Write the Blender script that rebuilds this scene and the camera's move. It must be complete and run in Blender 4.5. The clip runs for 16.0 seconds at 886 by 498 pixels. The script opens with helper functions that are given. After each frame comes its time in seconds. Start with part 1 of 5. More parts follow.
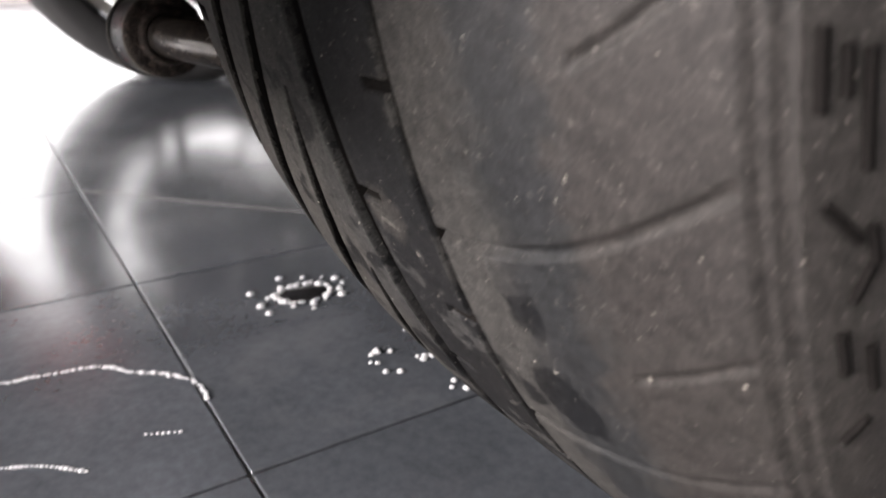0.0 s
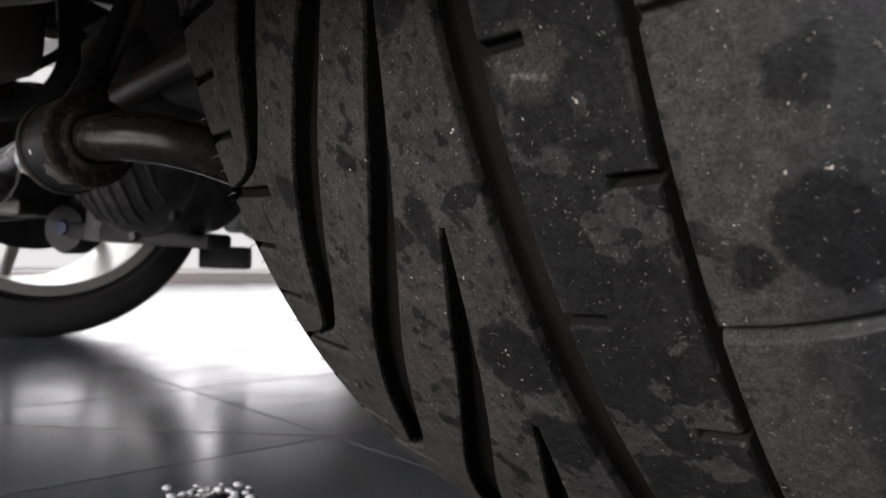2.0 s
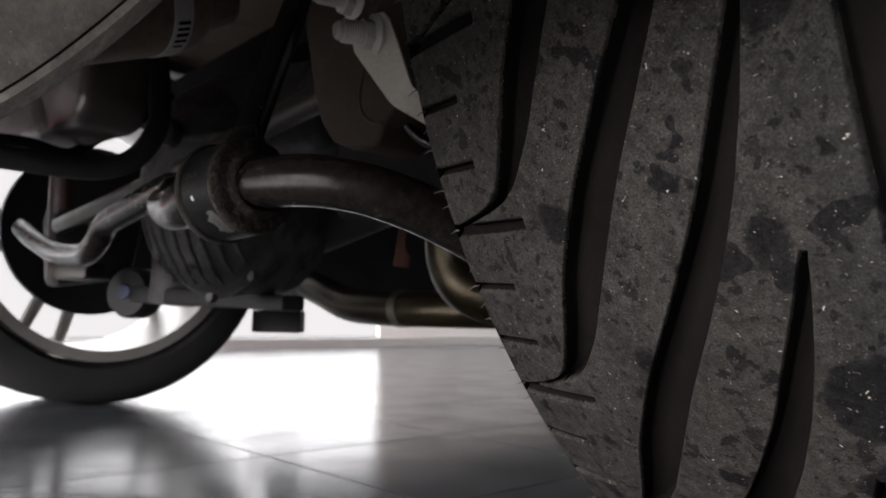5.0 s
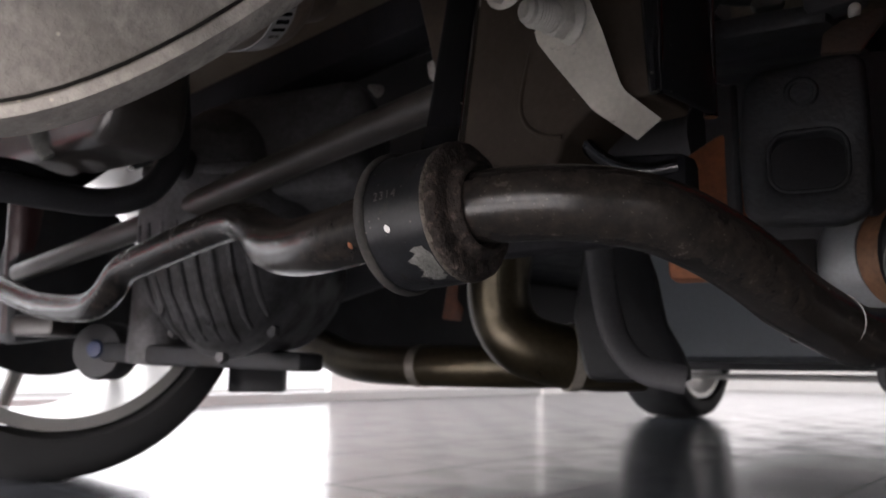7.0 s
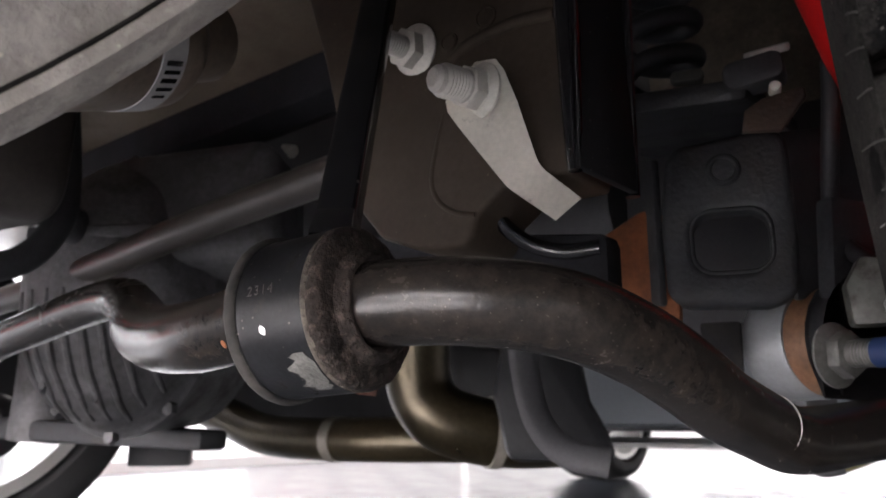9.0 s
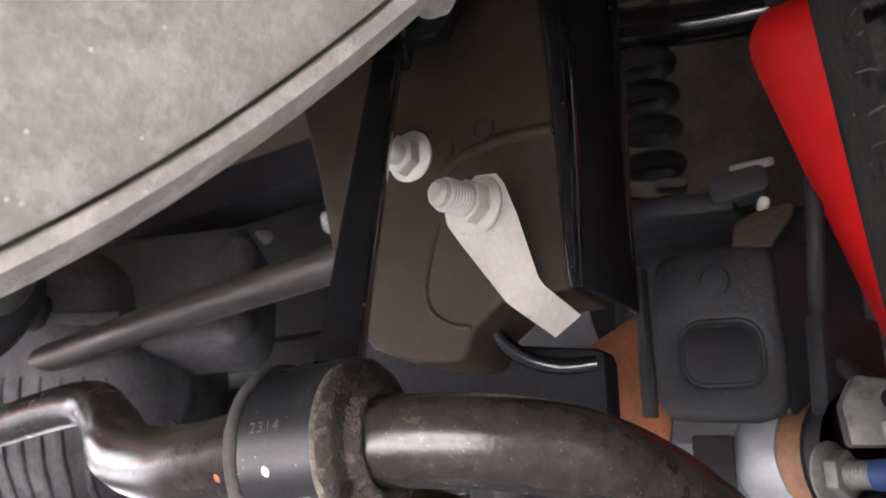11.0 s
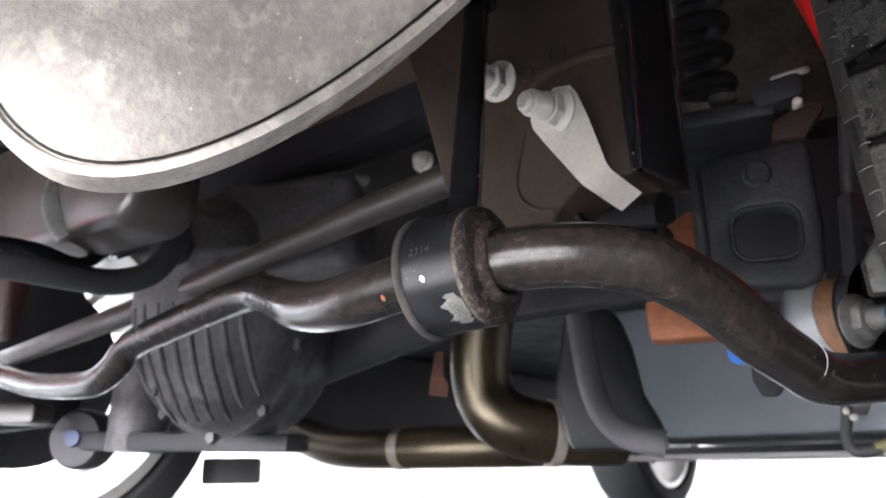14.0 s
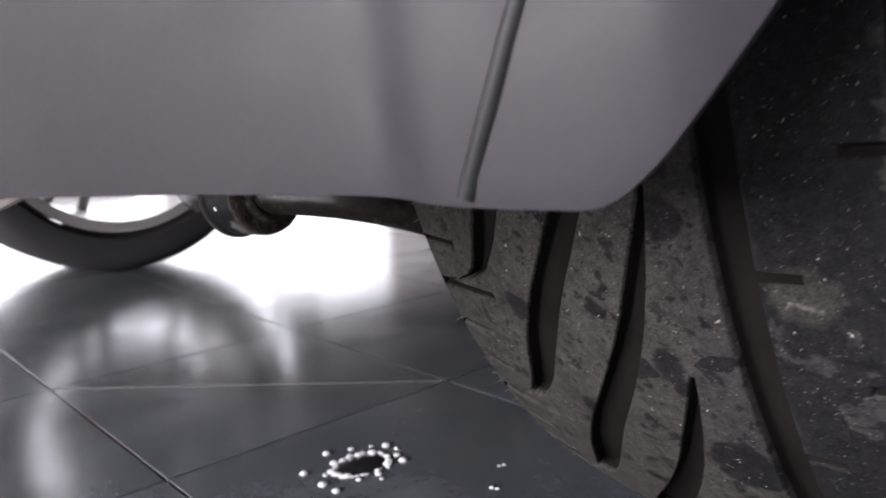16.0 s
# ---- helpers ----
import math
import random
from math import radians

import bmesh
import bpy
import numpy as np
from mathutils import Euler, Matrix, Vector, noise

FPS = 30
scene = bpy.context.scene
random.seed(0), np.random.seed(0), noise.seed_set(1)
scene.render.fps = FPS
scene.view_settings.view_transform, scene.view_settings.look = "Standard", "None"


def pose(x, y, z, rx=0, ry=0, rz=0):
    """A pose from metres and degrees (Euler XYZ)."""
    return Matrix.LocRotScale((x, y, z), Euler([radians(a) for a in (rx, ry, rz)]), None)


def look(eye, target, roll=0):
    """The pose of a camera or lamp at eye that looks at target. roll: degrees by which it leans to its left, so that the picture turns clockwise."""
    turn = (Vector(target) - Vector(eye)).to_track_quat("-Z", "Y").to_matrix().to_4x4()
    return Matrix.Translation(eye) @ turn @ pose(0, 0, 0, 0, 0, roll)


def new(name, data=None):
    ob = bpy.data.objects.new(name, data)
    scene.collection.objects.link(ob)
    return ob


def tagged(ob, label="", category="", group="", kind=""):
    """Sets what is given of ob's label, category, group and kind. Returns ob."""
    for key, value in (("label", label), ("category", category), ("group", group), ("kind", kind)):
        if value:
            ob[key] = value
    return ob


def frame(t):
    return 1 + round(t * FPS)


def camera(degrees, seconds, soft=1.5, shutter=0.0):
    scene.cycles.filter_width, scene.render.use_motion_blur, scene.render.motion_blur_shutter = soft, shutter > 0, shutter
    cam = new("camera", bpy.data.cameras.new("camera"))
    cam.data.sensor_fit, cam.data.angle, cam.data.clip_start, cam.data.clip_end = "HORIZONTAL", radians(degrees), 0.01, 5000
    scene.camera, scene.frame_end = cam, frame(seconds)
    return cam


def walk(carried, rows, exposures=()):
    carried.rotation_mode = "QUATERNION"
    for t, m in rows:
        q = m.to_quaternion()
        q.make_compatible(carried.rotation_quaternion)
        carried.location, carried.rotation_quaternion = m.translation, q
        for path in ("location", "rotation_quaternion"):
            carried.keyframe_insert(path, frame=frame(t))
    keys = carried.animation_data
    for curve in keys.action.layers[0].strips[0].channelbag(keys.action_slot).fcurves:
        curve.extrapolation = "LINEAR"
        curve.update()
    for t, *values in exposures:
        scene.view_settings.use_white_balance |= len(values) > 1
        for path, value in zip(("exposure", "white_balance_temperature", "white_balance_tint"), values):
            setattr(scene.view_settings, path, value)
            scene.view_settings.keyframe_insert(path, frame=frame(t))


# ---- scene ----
cam = camera(60.0, 16.0, shutter=0.12)
cam.data.dof.use_dof, cam.data.dof.focus_distance, cam.data.dof.aperture_fstop = True, 0.26, 22.0
PATH = [
    (0, (0.286, -0.451, 0.323), (-1.264, 0.546, -0.454), 1),
    (0.1, (0.284, -0.48, 0.281), (-1.254, 0.663, -0.29), 1.8),
    (0.2, (0.276, -0.48, 0.267), (-1.274, 0.646, -0.306), 1),
    (0.5, (0.248, -0.503, 0.229), (-1.235, 0.796, -0.104), 2),
    (0.6, (0.225, -0.502, 0.204), (-1.254, 0.823, -0.038), 2.9),
    (1, (0.2186, -0.4895, 0.2059), (-1.2281, 0.885, 0.073), 1.81),
    (1.5, (0.219, -0.4906, 0.1952), (-1.2203, 0.8977, 0.1677), 1.95),
    (2, (0.2088, -0.4874, 0.194), (-1.2261, 0.9057, 0.2003), 1.75),
    (2.5, (0.1807, -0.5042, 0.2003), (-1.2487, 0.8942, 0.2315), 1.71),
    (3, (0.1677, -0.5109, 0.1988), (-1.2719, 0.8768, 0.2397), 1.44),
    (3.5, (0.1619, -0.5172, 0.1892), (-1.2923, 0.8536, 0.2689), 1.51),
    (4, (0.1388, -0.5201, 0.189), (-1.3329, 0.8292, 0.3054), 1.77),
    (4.5, (0.1397, -0.5257, 0.1853), (-1.3309, 0.8212, 0.3362), 1.36),
    (4.7, (0.1382, -0.5292, 0.1817), (-1.3307, 0.818, 0.3472), 1.19),
    (6.8, (-0.0539, -0.5471, 0.1851), (-1.3911, 0.9165, 0.4489), 0.64),
    (7, (-0.0691, -0.5466, 0.1932), (-1.3877, 0.9259, 0.4977), 0.5),
    (7.5, (-0.082, -0.5433, 0.2017), (-1.3667, 0.9397, 0.5892), 0.34),
    (8, (-0.0797, -0.5331, 0.1977), (-1.3058, 0.9963, 0.5947), 0.4),
    (8.5, (-0.0685, -0.5174, 0.2028), (-1.2513, 1.0421, 0.6138), 0.37),
    (9, (-0.0843, -0.5113, 0.2149), (-1.2385, 1.0599, 0.6613), -0.06),
    (9.5, (-0.096, -0.5036, 0.2337), (-1.218, 1.0786, 0.7211), -0.25),
    (9.7, (-0.0962, -0.5085, 0.2403), (-1.2127, 1.0671, 0.7608), -0.38),
    (11.8, (-0.1054, -0.5287, 0.2157), (-1.1213, 1.0677, 0.8633), 0.5),
    (12, (-0.1063, -0.538, 0.2081), (-1.1264, 1.0548, 0.858), 0.36),
    (12.5, (-0.0802, -0.5555, 0.1933), (-1.0973, 1.0376, 0.8471), 0.07),
    (13, (-0.06, -0.576, 0.181), (-1.1048, 1.0048, 0.8209), -0.2),
    (13.5, (-0.067, -0.594, 0.161), (-1.1938, 0.9457, 0.7609), -0.4),
    (14, (-0.062, -0.597, 0.165), (-1.2685, 0.9004, 0.7148), -0.7),
    (14.5, (-0.06, -0.581, 0.168), (-1.2967, 0.8926, 0.7149), -1),
    (15, (-0.032, -0.573, 0.179), (-1.2911, 0.9131, 0.633), -1.2),
    (15.4, (0.0514, -0.5736, 0.2122), (-1.3156, 0.8819, 0.3224), -1.9),
    (15.5, (0.0674, -0.5836, 0.2092), (-1.2946, 0.8799, 0.2644), -1.42),
    (15.6, (0.0922, -0.5793, 0.2213), (-1.3116, 0.8461, 0.1636), -2.09),
    (15.8, (0.1349, -0.5698, 0.2544), (-1.3045, 0.8055, 0.0481), -2.22),
    (16, (0.1796, -0.5702, 0.2976), (-1.2774, 0.7549, -0.0505), -2.16),
]
EXPOSURES = [(0, 0.25, 6850, 17), (0.4, -0.02, 6600, 15), (1, -0.6, 6650, 16), (2, -0.8, 6700, 16), (4.5, -0.78, 6700, 15), (7, -0.05, 6650, 18), (9, 0.88, 6600, 18), (9.6, 1.62, 6650, 20), (12, 2.2, 6600, 19), (13, 2.2, 6400, 14), (14.5, 1.4, 6300, 14), (15.3, 1.3, 6350, 13), (15.7, 0.8, 6350, 14), (16, -0.15, 6450, 20)]
walk(cam, [(t, look(eye, target, roll)) for t, eye, target, roll in PATH], EXPOSURES)

# ---- world and light ----
world = bpy.data.worlds.new("sky")
scene.world = world
world.use_nodes = True
wn = world.node_tree.nodes
sky = wn.new("ShaderNodeTexSky")
sky.sky_type, sky.sun_disc, sky.sun_elevation, sky.sun_rotation = "NISHITA", False, radians(50), radians(200)
world.node_tree.links.new(sky.outputs[0], wn["Background"].inputs[0])
wn["Background"].inputs[1].default_value = 0.12


def lamp(name, kind, energy, m, size=None, colour=(1, 1, 1)):
    data = bpy.data.lights.new(name, kind)
    data.energy, data.color = energy, colour
    if kind == "AREA":
        data.shape, data.size, data.size_y = "RECTANGLE", size[0], size[1]
    elif kind == "SUN":
        data.angle = size
    ob = new(name, data)
    ob.matrix_world = m
    return ob


lamp("sun", "SUN", 2.0, look((0, -4, 6), (0, 0, 0)), radians(3), (1, 0.96, 0.9))
# daylight in the glazed front; rear and north lamps are added for unseen openings
lamp("daylight_side", "AREA", 150, look((-3.62, 0.0, 1.35), (0, 0.0, 1.35)), (5.4, 2.5), (0.93, 0.97, 1.0))
# Added lamp at the unseen rear side; it also stands in for torch light.
lamp("rear_daylight_fill", "AREA", 1150, look((-0.5, -4.55, 1.24), (-0.5, 0, 1.24)), (4.4, 1.5), (1.0, 0.985, 0.965))
# Added fill lamp, set before the solid north wall.
lamp("north_fill", "AREA", 30, look((-1.0, 6.9, 1.35), (-1.0, 0, 1.3)), (4.6, 2.5), (0.95, 0.98, 1.0))


# ---- materials ----
def material(name, base, rough=0.6, metal=0.0, spread=0.12, scale=40.0, bump=0.15, fine=300.0, dirt=None, dirt_at=0.55, dirt_scale=9.0, dirt_soft=0.12, coat=0.0, piece=0.0, spec=0.5, rough_spread=0.12, dirt_rough=0.85, specks=None, bump_size=0.001):
    """Base colour with grain at two scales, an optional layer of dirt or rust in patches, and fine relief."""
    m = bpy.data.materials.new(name)
    m.use_nodes = True
    t = m.node_tree
    n, l = t.nodes, t.links
    b = n["Principled BSDF"]
    co = n.new("ShaderNodeTexCoord")

    def tex(s, detail=5.0, roughness=0.6):
        x = n.new("ShaderNodeTexNoise")
        x.inputs["Scale"].default_value, x.inputs["Detail"].default_value, x.inputs["Roughness"].default_value = s, detail, roughness
        l.new(co.outputs["Object"], x.inputs["Vector"])
        return x

    def ramp(source, lo, hi, a, c):
        r = n.new("ShaderNodeMapRange")
        l.new(source, r.inputs[0])
        for k, v in zip((1, 2, 3, 4), (lo, hi, a, c)):
            r.inputs[k].default_value = v
        return r.outputs[0]

    big, small = tex(scale), tex(fine, 3.0)
    val = ramp(big.outputs[0], 0.3, 0.7, 1 - spread, 1 + spread)
    val2 = ramp(small.outputs[0], 0.3, 0.7, 1 - spread * 0.6, 1 + spread * 0.6)
    mul = n.new("ShaderNodeMath")
    mul.operation = "MULTIPLY"
    l.new(val, mul.inputs[0])
    l.new(val2, mul.inputs[1])
    if piece:
        info = n.new("ShaderNodeObjectInfo")
        p = n.new("ShaderNodeMath")
        p.operation = "MULTIPLY"
        l.new(mul.outputs[0], p.inputs[0])
        l.new(ramp(info.outputs["Random"], 0, 1, 1 - piece, 1 + piece), p.inputs[1])
        mul = p
    col = n.new("ShaderNodeVectorMath")
    col.operation = "SCALE"
    col.inputs[0].default_value = base
    l.new(mul.outputs[0], col.inputs["Scale"])
    out, ro = col.outputs[0], ramp(big.outputs[0], 0.3, 0.7, max(0.02, rough - rough_spread), min(1, rough + rough_spread))
    if dirt:
        d = tex(dirt_scale, 8.0, 0.65)
        f = ramp(d.outputs[0], dirt_at, dirt_at + dirt_soft, 0, 1)
        mix = n.new("ShaderNodeMix")
        mix.data_type = "RGBA"
        l.new(f, mix.inputs[0])
        l.new(out, mix.inputs[6])
        mix.inputs[7].default_value = (*dirt, 1)
        out = mix.outputs[2]
        mr = n.new("ShaderNodeMix")
        l.new(f, mr.inputs[0])
        l.new(ro, mr.inputs[2])
        mr.inputs[3].default_value = dirt_rough
        ro = mr.outputs[0]
    if specks:
        every, size, keep, tone = specks
        v = n.new("ShaderNodeTexVoronoi")
        v.inputs["Scale"].default_value = every
        l.new(co.outputs["Object"], v.inputs["Vector"])
        pick = n.new("ShaderNodeSeparateColor")
        l.new(v.outputs["Color"], pick.inputs[0])
        f = n.new("ShaderNodeMath")
        f.operation = "MULTIPLY"
        l.new(ramp(v.outputs["Distance"], size * 0.5, size, 1, 0), f.inputs[0])
        l.new(ramp(pick.outputs[0], keep, keep + 0.02, 0, 1), f.inputs[1])
        mix = n.new("ShaderNodeMix")
        mix.data_type = "RGBA"
        l.new(f.outputs[0], mix.inputs[0])
        l.new(out, mix.inputs[6])
        mix.inputs[7].default_value = (*tone, 1)
        out = mix.outputs[2]
    l.new(out, b.inputs["Base Color"])
    l.new(ro, b.inputs["Roughness"])
    b.inputs["Metallic"].default_value = metal
    b.inputs["Coat Weight"].default_value = coat
    b.inputs["Coat Roughness"].default_value = 0.08
    b.inputs["Specular IOR Level"].default_value = spec
    if bump:
        bp = n.new("ShaderNodeBump")
        bp.inputs["Strength"].default_value, bp.inputs["Distance"].default_value = bump, bump_size
        l.new(small.outputs[0], bp.inputs["Height"])
        l.new(bp.outputs[0], b.inputs["Normal"])
    return m


RUBBER = material("tyre_rubber", (0.036, 0.034, 0.032), 0.72, spread=0.25, scale=25, fine=900, bump=0.25, dirt=(0.085, 0.078, 0.068), dirt_at=0.46, dirt_scale=14, dirt_soft=0.25)
STAINS = [(0.036, -0.33, -0.171, 0.0075), (0.052, -0.305, -0.214, 0.015), (0.053, -0.282, -0.244, 0.0136), (-0.016, -0.307, -0.206, 0.0081), (0.048, -0.354, -0.113, 0.0086), (-0.037, -0.333, -0.157, 0.0076), (0.089, -0.32, -0.192, 0.0096), (-0.054, -0.28, -0.237, 0.0053), (0.094, -0.349, -0.131, 0.0098), (0.091, -0.341, -0.15, 0.0114), (0.153, -0.324, -0.179, 0.0145), (0.092, -0.322, -0.189, 0.0062), (0.153, -0.339, -0.149, 0.0075), (0.133, -0.322, -0.187, 0.0063), (-0.081, -0.329, -0.154, 0.0068), (0.103, -0.338, -0.156, 0.007), (0.094, -0.363, -0.08, 0.0104)]
PALE = (0.093, -0.346, -0.136, 0.010)


def tyre_material():
    """Dusty rubber: dry dust broken by dark damp stains of their own shape, with pale grit on it."""
    m = bpy.data.materials.new("dusty_tyre_rubber")
    m.use_nodes = True
    n, l = m.node_tree.nodes, m.node_tree.links
    b = n["Principled BSDF"]
    co = n.new("ShaderNodeTexCoord").outputs["Object"]

    def noise_of(scale, detail=6.0, rough=0.6):
        x = n.new("ShaderNodeTexNoise")
        x.inputs["Scale"].default_value, x.inputs["Detail"].default_value, x.inputs["Roughness"].default_value = scale, detail, rough
        l.new(co, x.inputs["Vector"])
        return x

    def math_of(op, a, c):
        x = n.new("ShaderNodeMath")
        x.operation = op
        for k, v in enumerate((a, c)):
            if isinstance(v, (int, float)):
                x.inputs[k].default_value = v
            else:
                l.new(v, x.inputs[k])
        return x.outputs[0]

    def span(v, lo, hi, a, c):
        r = n.new("ShaderNodeMapRange")
        l.new(v, r.inputs[0])
        for k, q in zip((1, 2, 3, 4), (lo, hi, a, c)):
            r.inputs[k].default_value = q
        return r.outputs[0]

    def blend(f, a, c):
        x = n.new("ShaderNodeMix")
        x.data_type = "RGBA"
        l.new(f, x.inputs[0])
        for k, v in ((6, a), (7, c)):
            if isinstance(v, tuple):
                x.inputs[k].default_value = (*v, 1)
            else:
                l.new(v, x.inputs[k])
        return x.outputs[2]

    wob = n.new("ShaderNodeVectorMath")
    wob.operation = "MULTIPLY_ADD"
    l.new(noise_of(70, 4).outputs["Color"], wob.inputs[0])
    wob.inputs[1].default_value, wob.inputs[2].default_value = (0.018,) * 3, (-0.009,) * 3
    at = n.new("ShaderNodeVectorMath")
    l.new(co, at.inputs[0])
    l.new(wob.outputs[0], at.inputs[1])

    def spot(s, hard=0.0012):
        x = n.new("ShaderNodeVectorMath")
        x.operation = "DISTANCE"
        l.new(at.outputs[0], x.inputs[0])
        x.inputs[1].default_value = s[:3]
        return span(x.outputs["Value"], s[3] - hard, s[3] + hard, 1, 0)

    across = n.new("ShaderNodeSeparateXYZ")
    l.new(at.outputs[0], across.inputs[0])
    wet = span(noise_of(38, 3, 0.5).outputs[0], 0.64, 0.646, 0, 1)
    wet = math_of("MAXIMUM", wet, span(noise_of(105, 3, 0.55).outputs[0], 0.645, 0.654, 0, 0.9))
    wet = math_of("MAXIMUM", wet, span(noise_of(230, 3, 0.6).outputs[0], 0.615, 0.63, 0, 0.8))
    for scale, size, keep in ((125, 0.2, 0.72), (62, 0.23, 0.78)):
        v = n.new("ShaderNodeTexVoronoi")
        v.inputs["Scale"].default_value = scale
        l.new(at.outputs[0], v.inputs["Vector"])
        pick = n.new("ShaderNodeSeparateColor")
        l.new(v.outputs["Color"], pick.inputs[0])
        drop = math_of("MULTIPLY", span(v.outputs["Distance"], size * 0.85, size, 1, 0), span(pick.outputs[1], keep, keep + 0.02, 0, 0.9))
        wet = math_of("MAXIMUM", wet, drop)
    wet = math_of("MULTIPLY", wet, span(across.outputs[0], 0.122, 0.134, 1, 0.15))
    for s in STAINS:
        wet = math_of("MAXIMUM", wet, spot(s))
    dust = span(noise_of(30, 10, 0.76).outputs[0], 0.41, 0.59, 0, 1)
    grain = math_of("MULTIPLY", span(noise_of(1300, 2).outputs[0], 0.3, 0.7, 0.5, 1.5), span(noise_of(240, 5, 0.7).outputs[0], 0.35, 0.65, 0.65, 1.35))
    col = blend(dust, (0.0138, 0.0132, 0.0122), (0.0205, 0.0193, 0.0177))
    # The outer side is darkened: real dark rubber plus shade put into the colour.
    worn = math_of("ADD", across.outputs[0], math_of("MULTIPLY", noise_of(20, 6, 0.65).outputs[0], 0.09))
    shiny = span(worn, 0.075, 0.105, 0, 0.6)
    damp = math_of("MULTIPLY", span(across.outputs[0], 0.0745, 0.0785, 0, 1), span(across.outputs[0], 0.118, 0.121, 1, 0))
    damp = math_of("MULTIPLY", damp, span(noise_of(24, 5, 0.6).outputs[0], 0.43, 0.438, 0, 1))
    wet = math_of("MAXIMUM", wet, math_of("MULTIPLY", damp, 0.95))
    col = blend(shiny, col, (0.0085, 0.0087, 0.0094))
    col = blend(span(noise_of(16, 5).outputs[0], 0.5, 0.75, 0, 0.4), col, (0.0165, 0.0138, 0.012))
    shoulder = math_of("ADD", across.outputs[0], math_of("MULTIPLY", math_of("SUBTRACT", noise_of(34, 7, 0.7).outputs[0], 0.5), 0.05))
    rubbed = math_of("MULTIPLY", span(shoulder, 0.114, 0.122, 0, 0.7), span(shoulder, 0.143, 0.149, 1, 0))
    col = blend(rubbed, col, (0.0200, 0.0190, 0.0177))
    col = blend(math_of("MULTIPLY", span(shoulder, 0.15, 0.158, 0, 0.75), span(shoulder, 0.172, 0.18, 1, 0)), col, (0.0062, 0.0068, 0.0077))
    col = blend(span(shoulder, 0.176, 0.184, 0, 0.55), col, (0.0155, 0.0130, 0.0118))
    col = blend(math_of("MULTIPLY", spot(PALE, 0.002), 0.8), col, (0.075, 0.07, 0.062))
    col = blend(math_of("MULTIPLY", wet, 0.8), col, (0.0036, 0.0037, 0.0042))
    sc = n.new("ShaderNodeVectorMath")
    sc.operation = "SCALE"
    l.new(col, sc.inputs[0])
    l.new(grain, sc.inputs["Scale"])
    col = sc.outputs[0]
    for scale, size, keep, tone in ((620, 0.22, 0.72, (0.085, 0.079, 0.072)), (210, 0.11, 0.9, (0.28, 0.26, 0.23)), (380, 0.14, 0.91, (0.2, 0.182, 0.16))):
        v = n.new("ShaderNodeTexVoronoi")
        v.inputs["Scale"].default_value = scale
        l.new(at.outputs[0], v.inputs["Vector"])
        pick = n.new("ShaderNodeSeparateColor")
        l.new(v.outputs["Color"], pick.inputs[0])
        f = math_of("MULTIPLY", span(v.outputs["Distance"], size * 0.6, size, 1, 0), span(pick.outputs[0], keep, keep + 0.02, 0, 1))
        col = blend(math_of("MULTIPLY", f, 0.8), col, tone)
    l.new(col, b.inputs["Base Color"])
    l.new(math_of("SUBTRACT", span(wet, 0, 1, 0.85, 0.72), span(shoulder, 0.142, 0.152, 0, 0.25)), b.inputs["Roughness"])
    l.new(math_of("ADD", span(wet, 0, 1, 0.14, 0.05), span(shoulder, 0.142, 0.152, 0, 0.05)), b.inputs["Specular IOR Level"])
    bp = n.new("ShaderNodeBump")
    bp.inputs["Strength"].default_value, bp.inputs["Distance"].default_value = 0.35, 0.0006
    l.new(noise_of(700, 4).outputs[0], bp.inputs["Height"])
    l.new(bp.outputs[0], b.inputs["Normal"])
    return m


TYRE_DUSTY = tyre_material()
# Darker tread rubber: the shade inside the grooves is put into this colour.
GROOVE = material("shaded_groove_rubber", (0.0060, 0.0054, 0.0052), 0.95, spread=0.2, scale=30, fine=600, spec=0.01)
RUBBER_FAR = material("wheel_rubber", (0.02, 0.02, 0.021), 0.65, spread=0.2, scale=20)
ALLOY = material("alloy_rim", (0.55, 0.54, 0.52), 0.38, 0.9, spread=0.1, scale=12, dirt=(0.25, 0.22, 0.18), dirt_at=0.6)
BAR = material("bar_paint", (0.0118, 0.0104, 0.0096), 0.22, spread=0.3, scale=30, fine=700, bump=0.13, dirt=(0.0250, 0.0198, 0.0168), dirt_at=0.44, dirt_scale=160, dirt_soft=0.25, dirt_rough=0.28, spec=0.2, rough_spread=0.06, specks=(700, 0.23, 0.82, (0.06, 0.052, 0.045)))
GLOSS = material("gloss_black", (0.011, 0.011, 0.0125), 0.16, spread=0.2, scale=20, bump=0.03, coat=0.15, rough_spread=0.05, spec=0.4, specks=(240, 0.2, 0.93, (0.12, 0.11, 0.1)))
BLACK = material("black_coat", (0.033, 0.033, 0.036), 0.55, spread=0.25, scale=15, fine=400, dirt=(0.05, 0.048, 0.046), dirt_at=0.58, dirt_scale=12, spec=0.25)
SATIN = material("satin_black", (0.009, 0.0091, 0.010), 0.62, spread=0.2, scale=18, fine=500, bump=0.08, spec=0.08, specks=(300, 0.2, 0.88, (0.06, 0.06, 0.06)))
SHELL = material("clamp_paint", (0.0085, 0.0088, 0.0100), 0.40, spread=0.3, scale=60, fine=500, bump=0.1, spec=0.15, rough_spread=0.06, dirt=(0.022, 0.02, 0.018), dirt_at=0.6, dirt_scale=110, dirt_soft=0.08, specks=(420, 0.2, 0.8, (0.06, 0.056, 0.05)))
BUSH_RUBBER = material("bushing_rubber", (0.0185, 0.0140, 0.0122), 0.9, spread=0.6, scale=130, fine=420, bump=1.0, dirt=(0.05, 0.038, 0.032), dirt_at=0.54, dirt_scale=260, dirt_soft=0.1, spec=0.2, bump_size=0.0015)
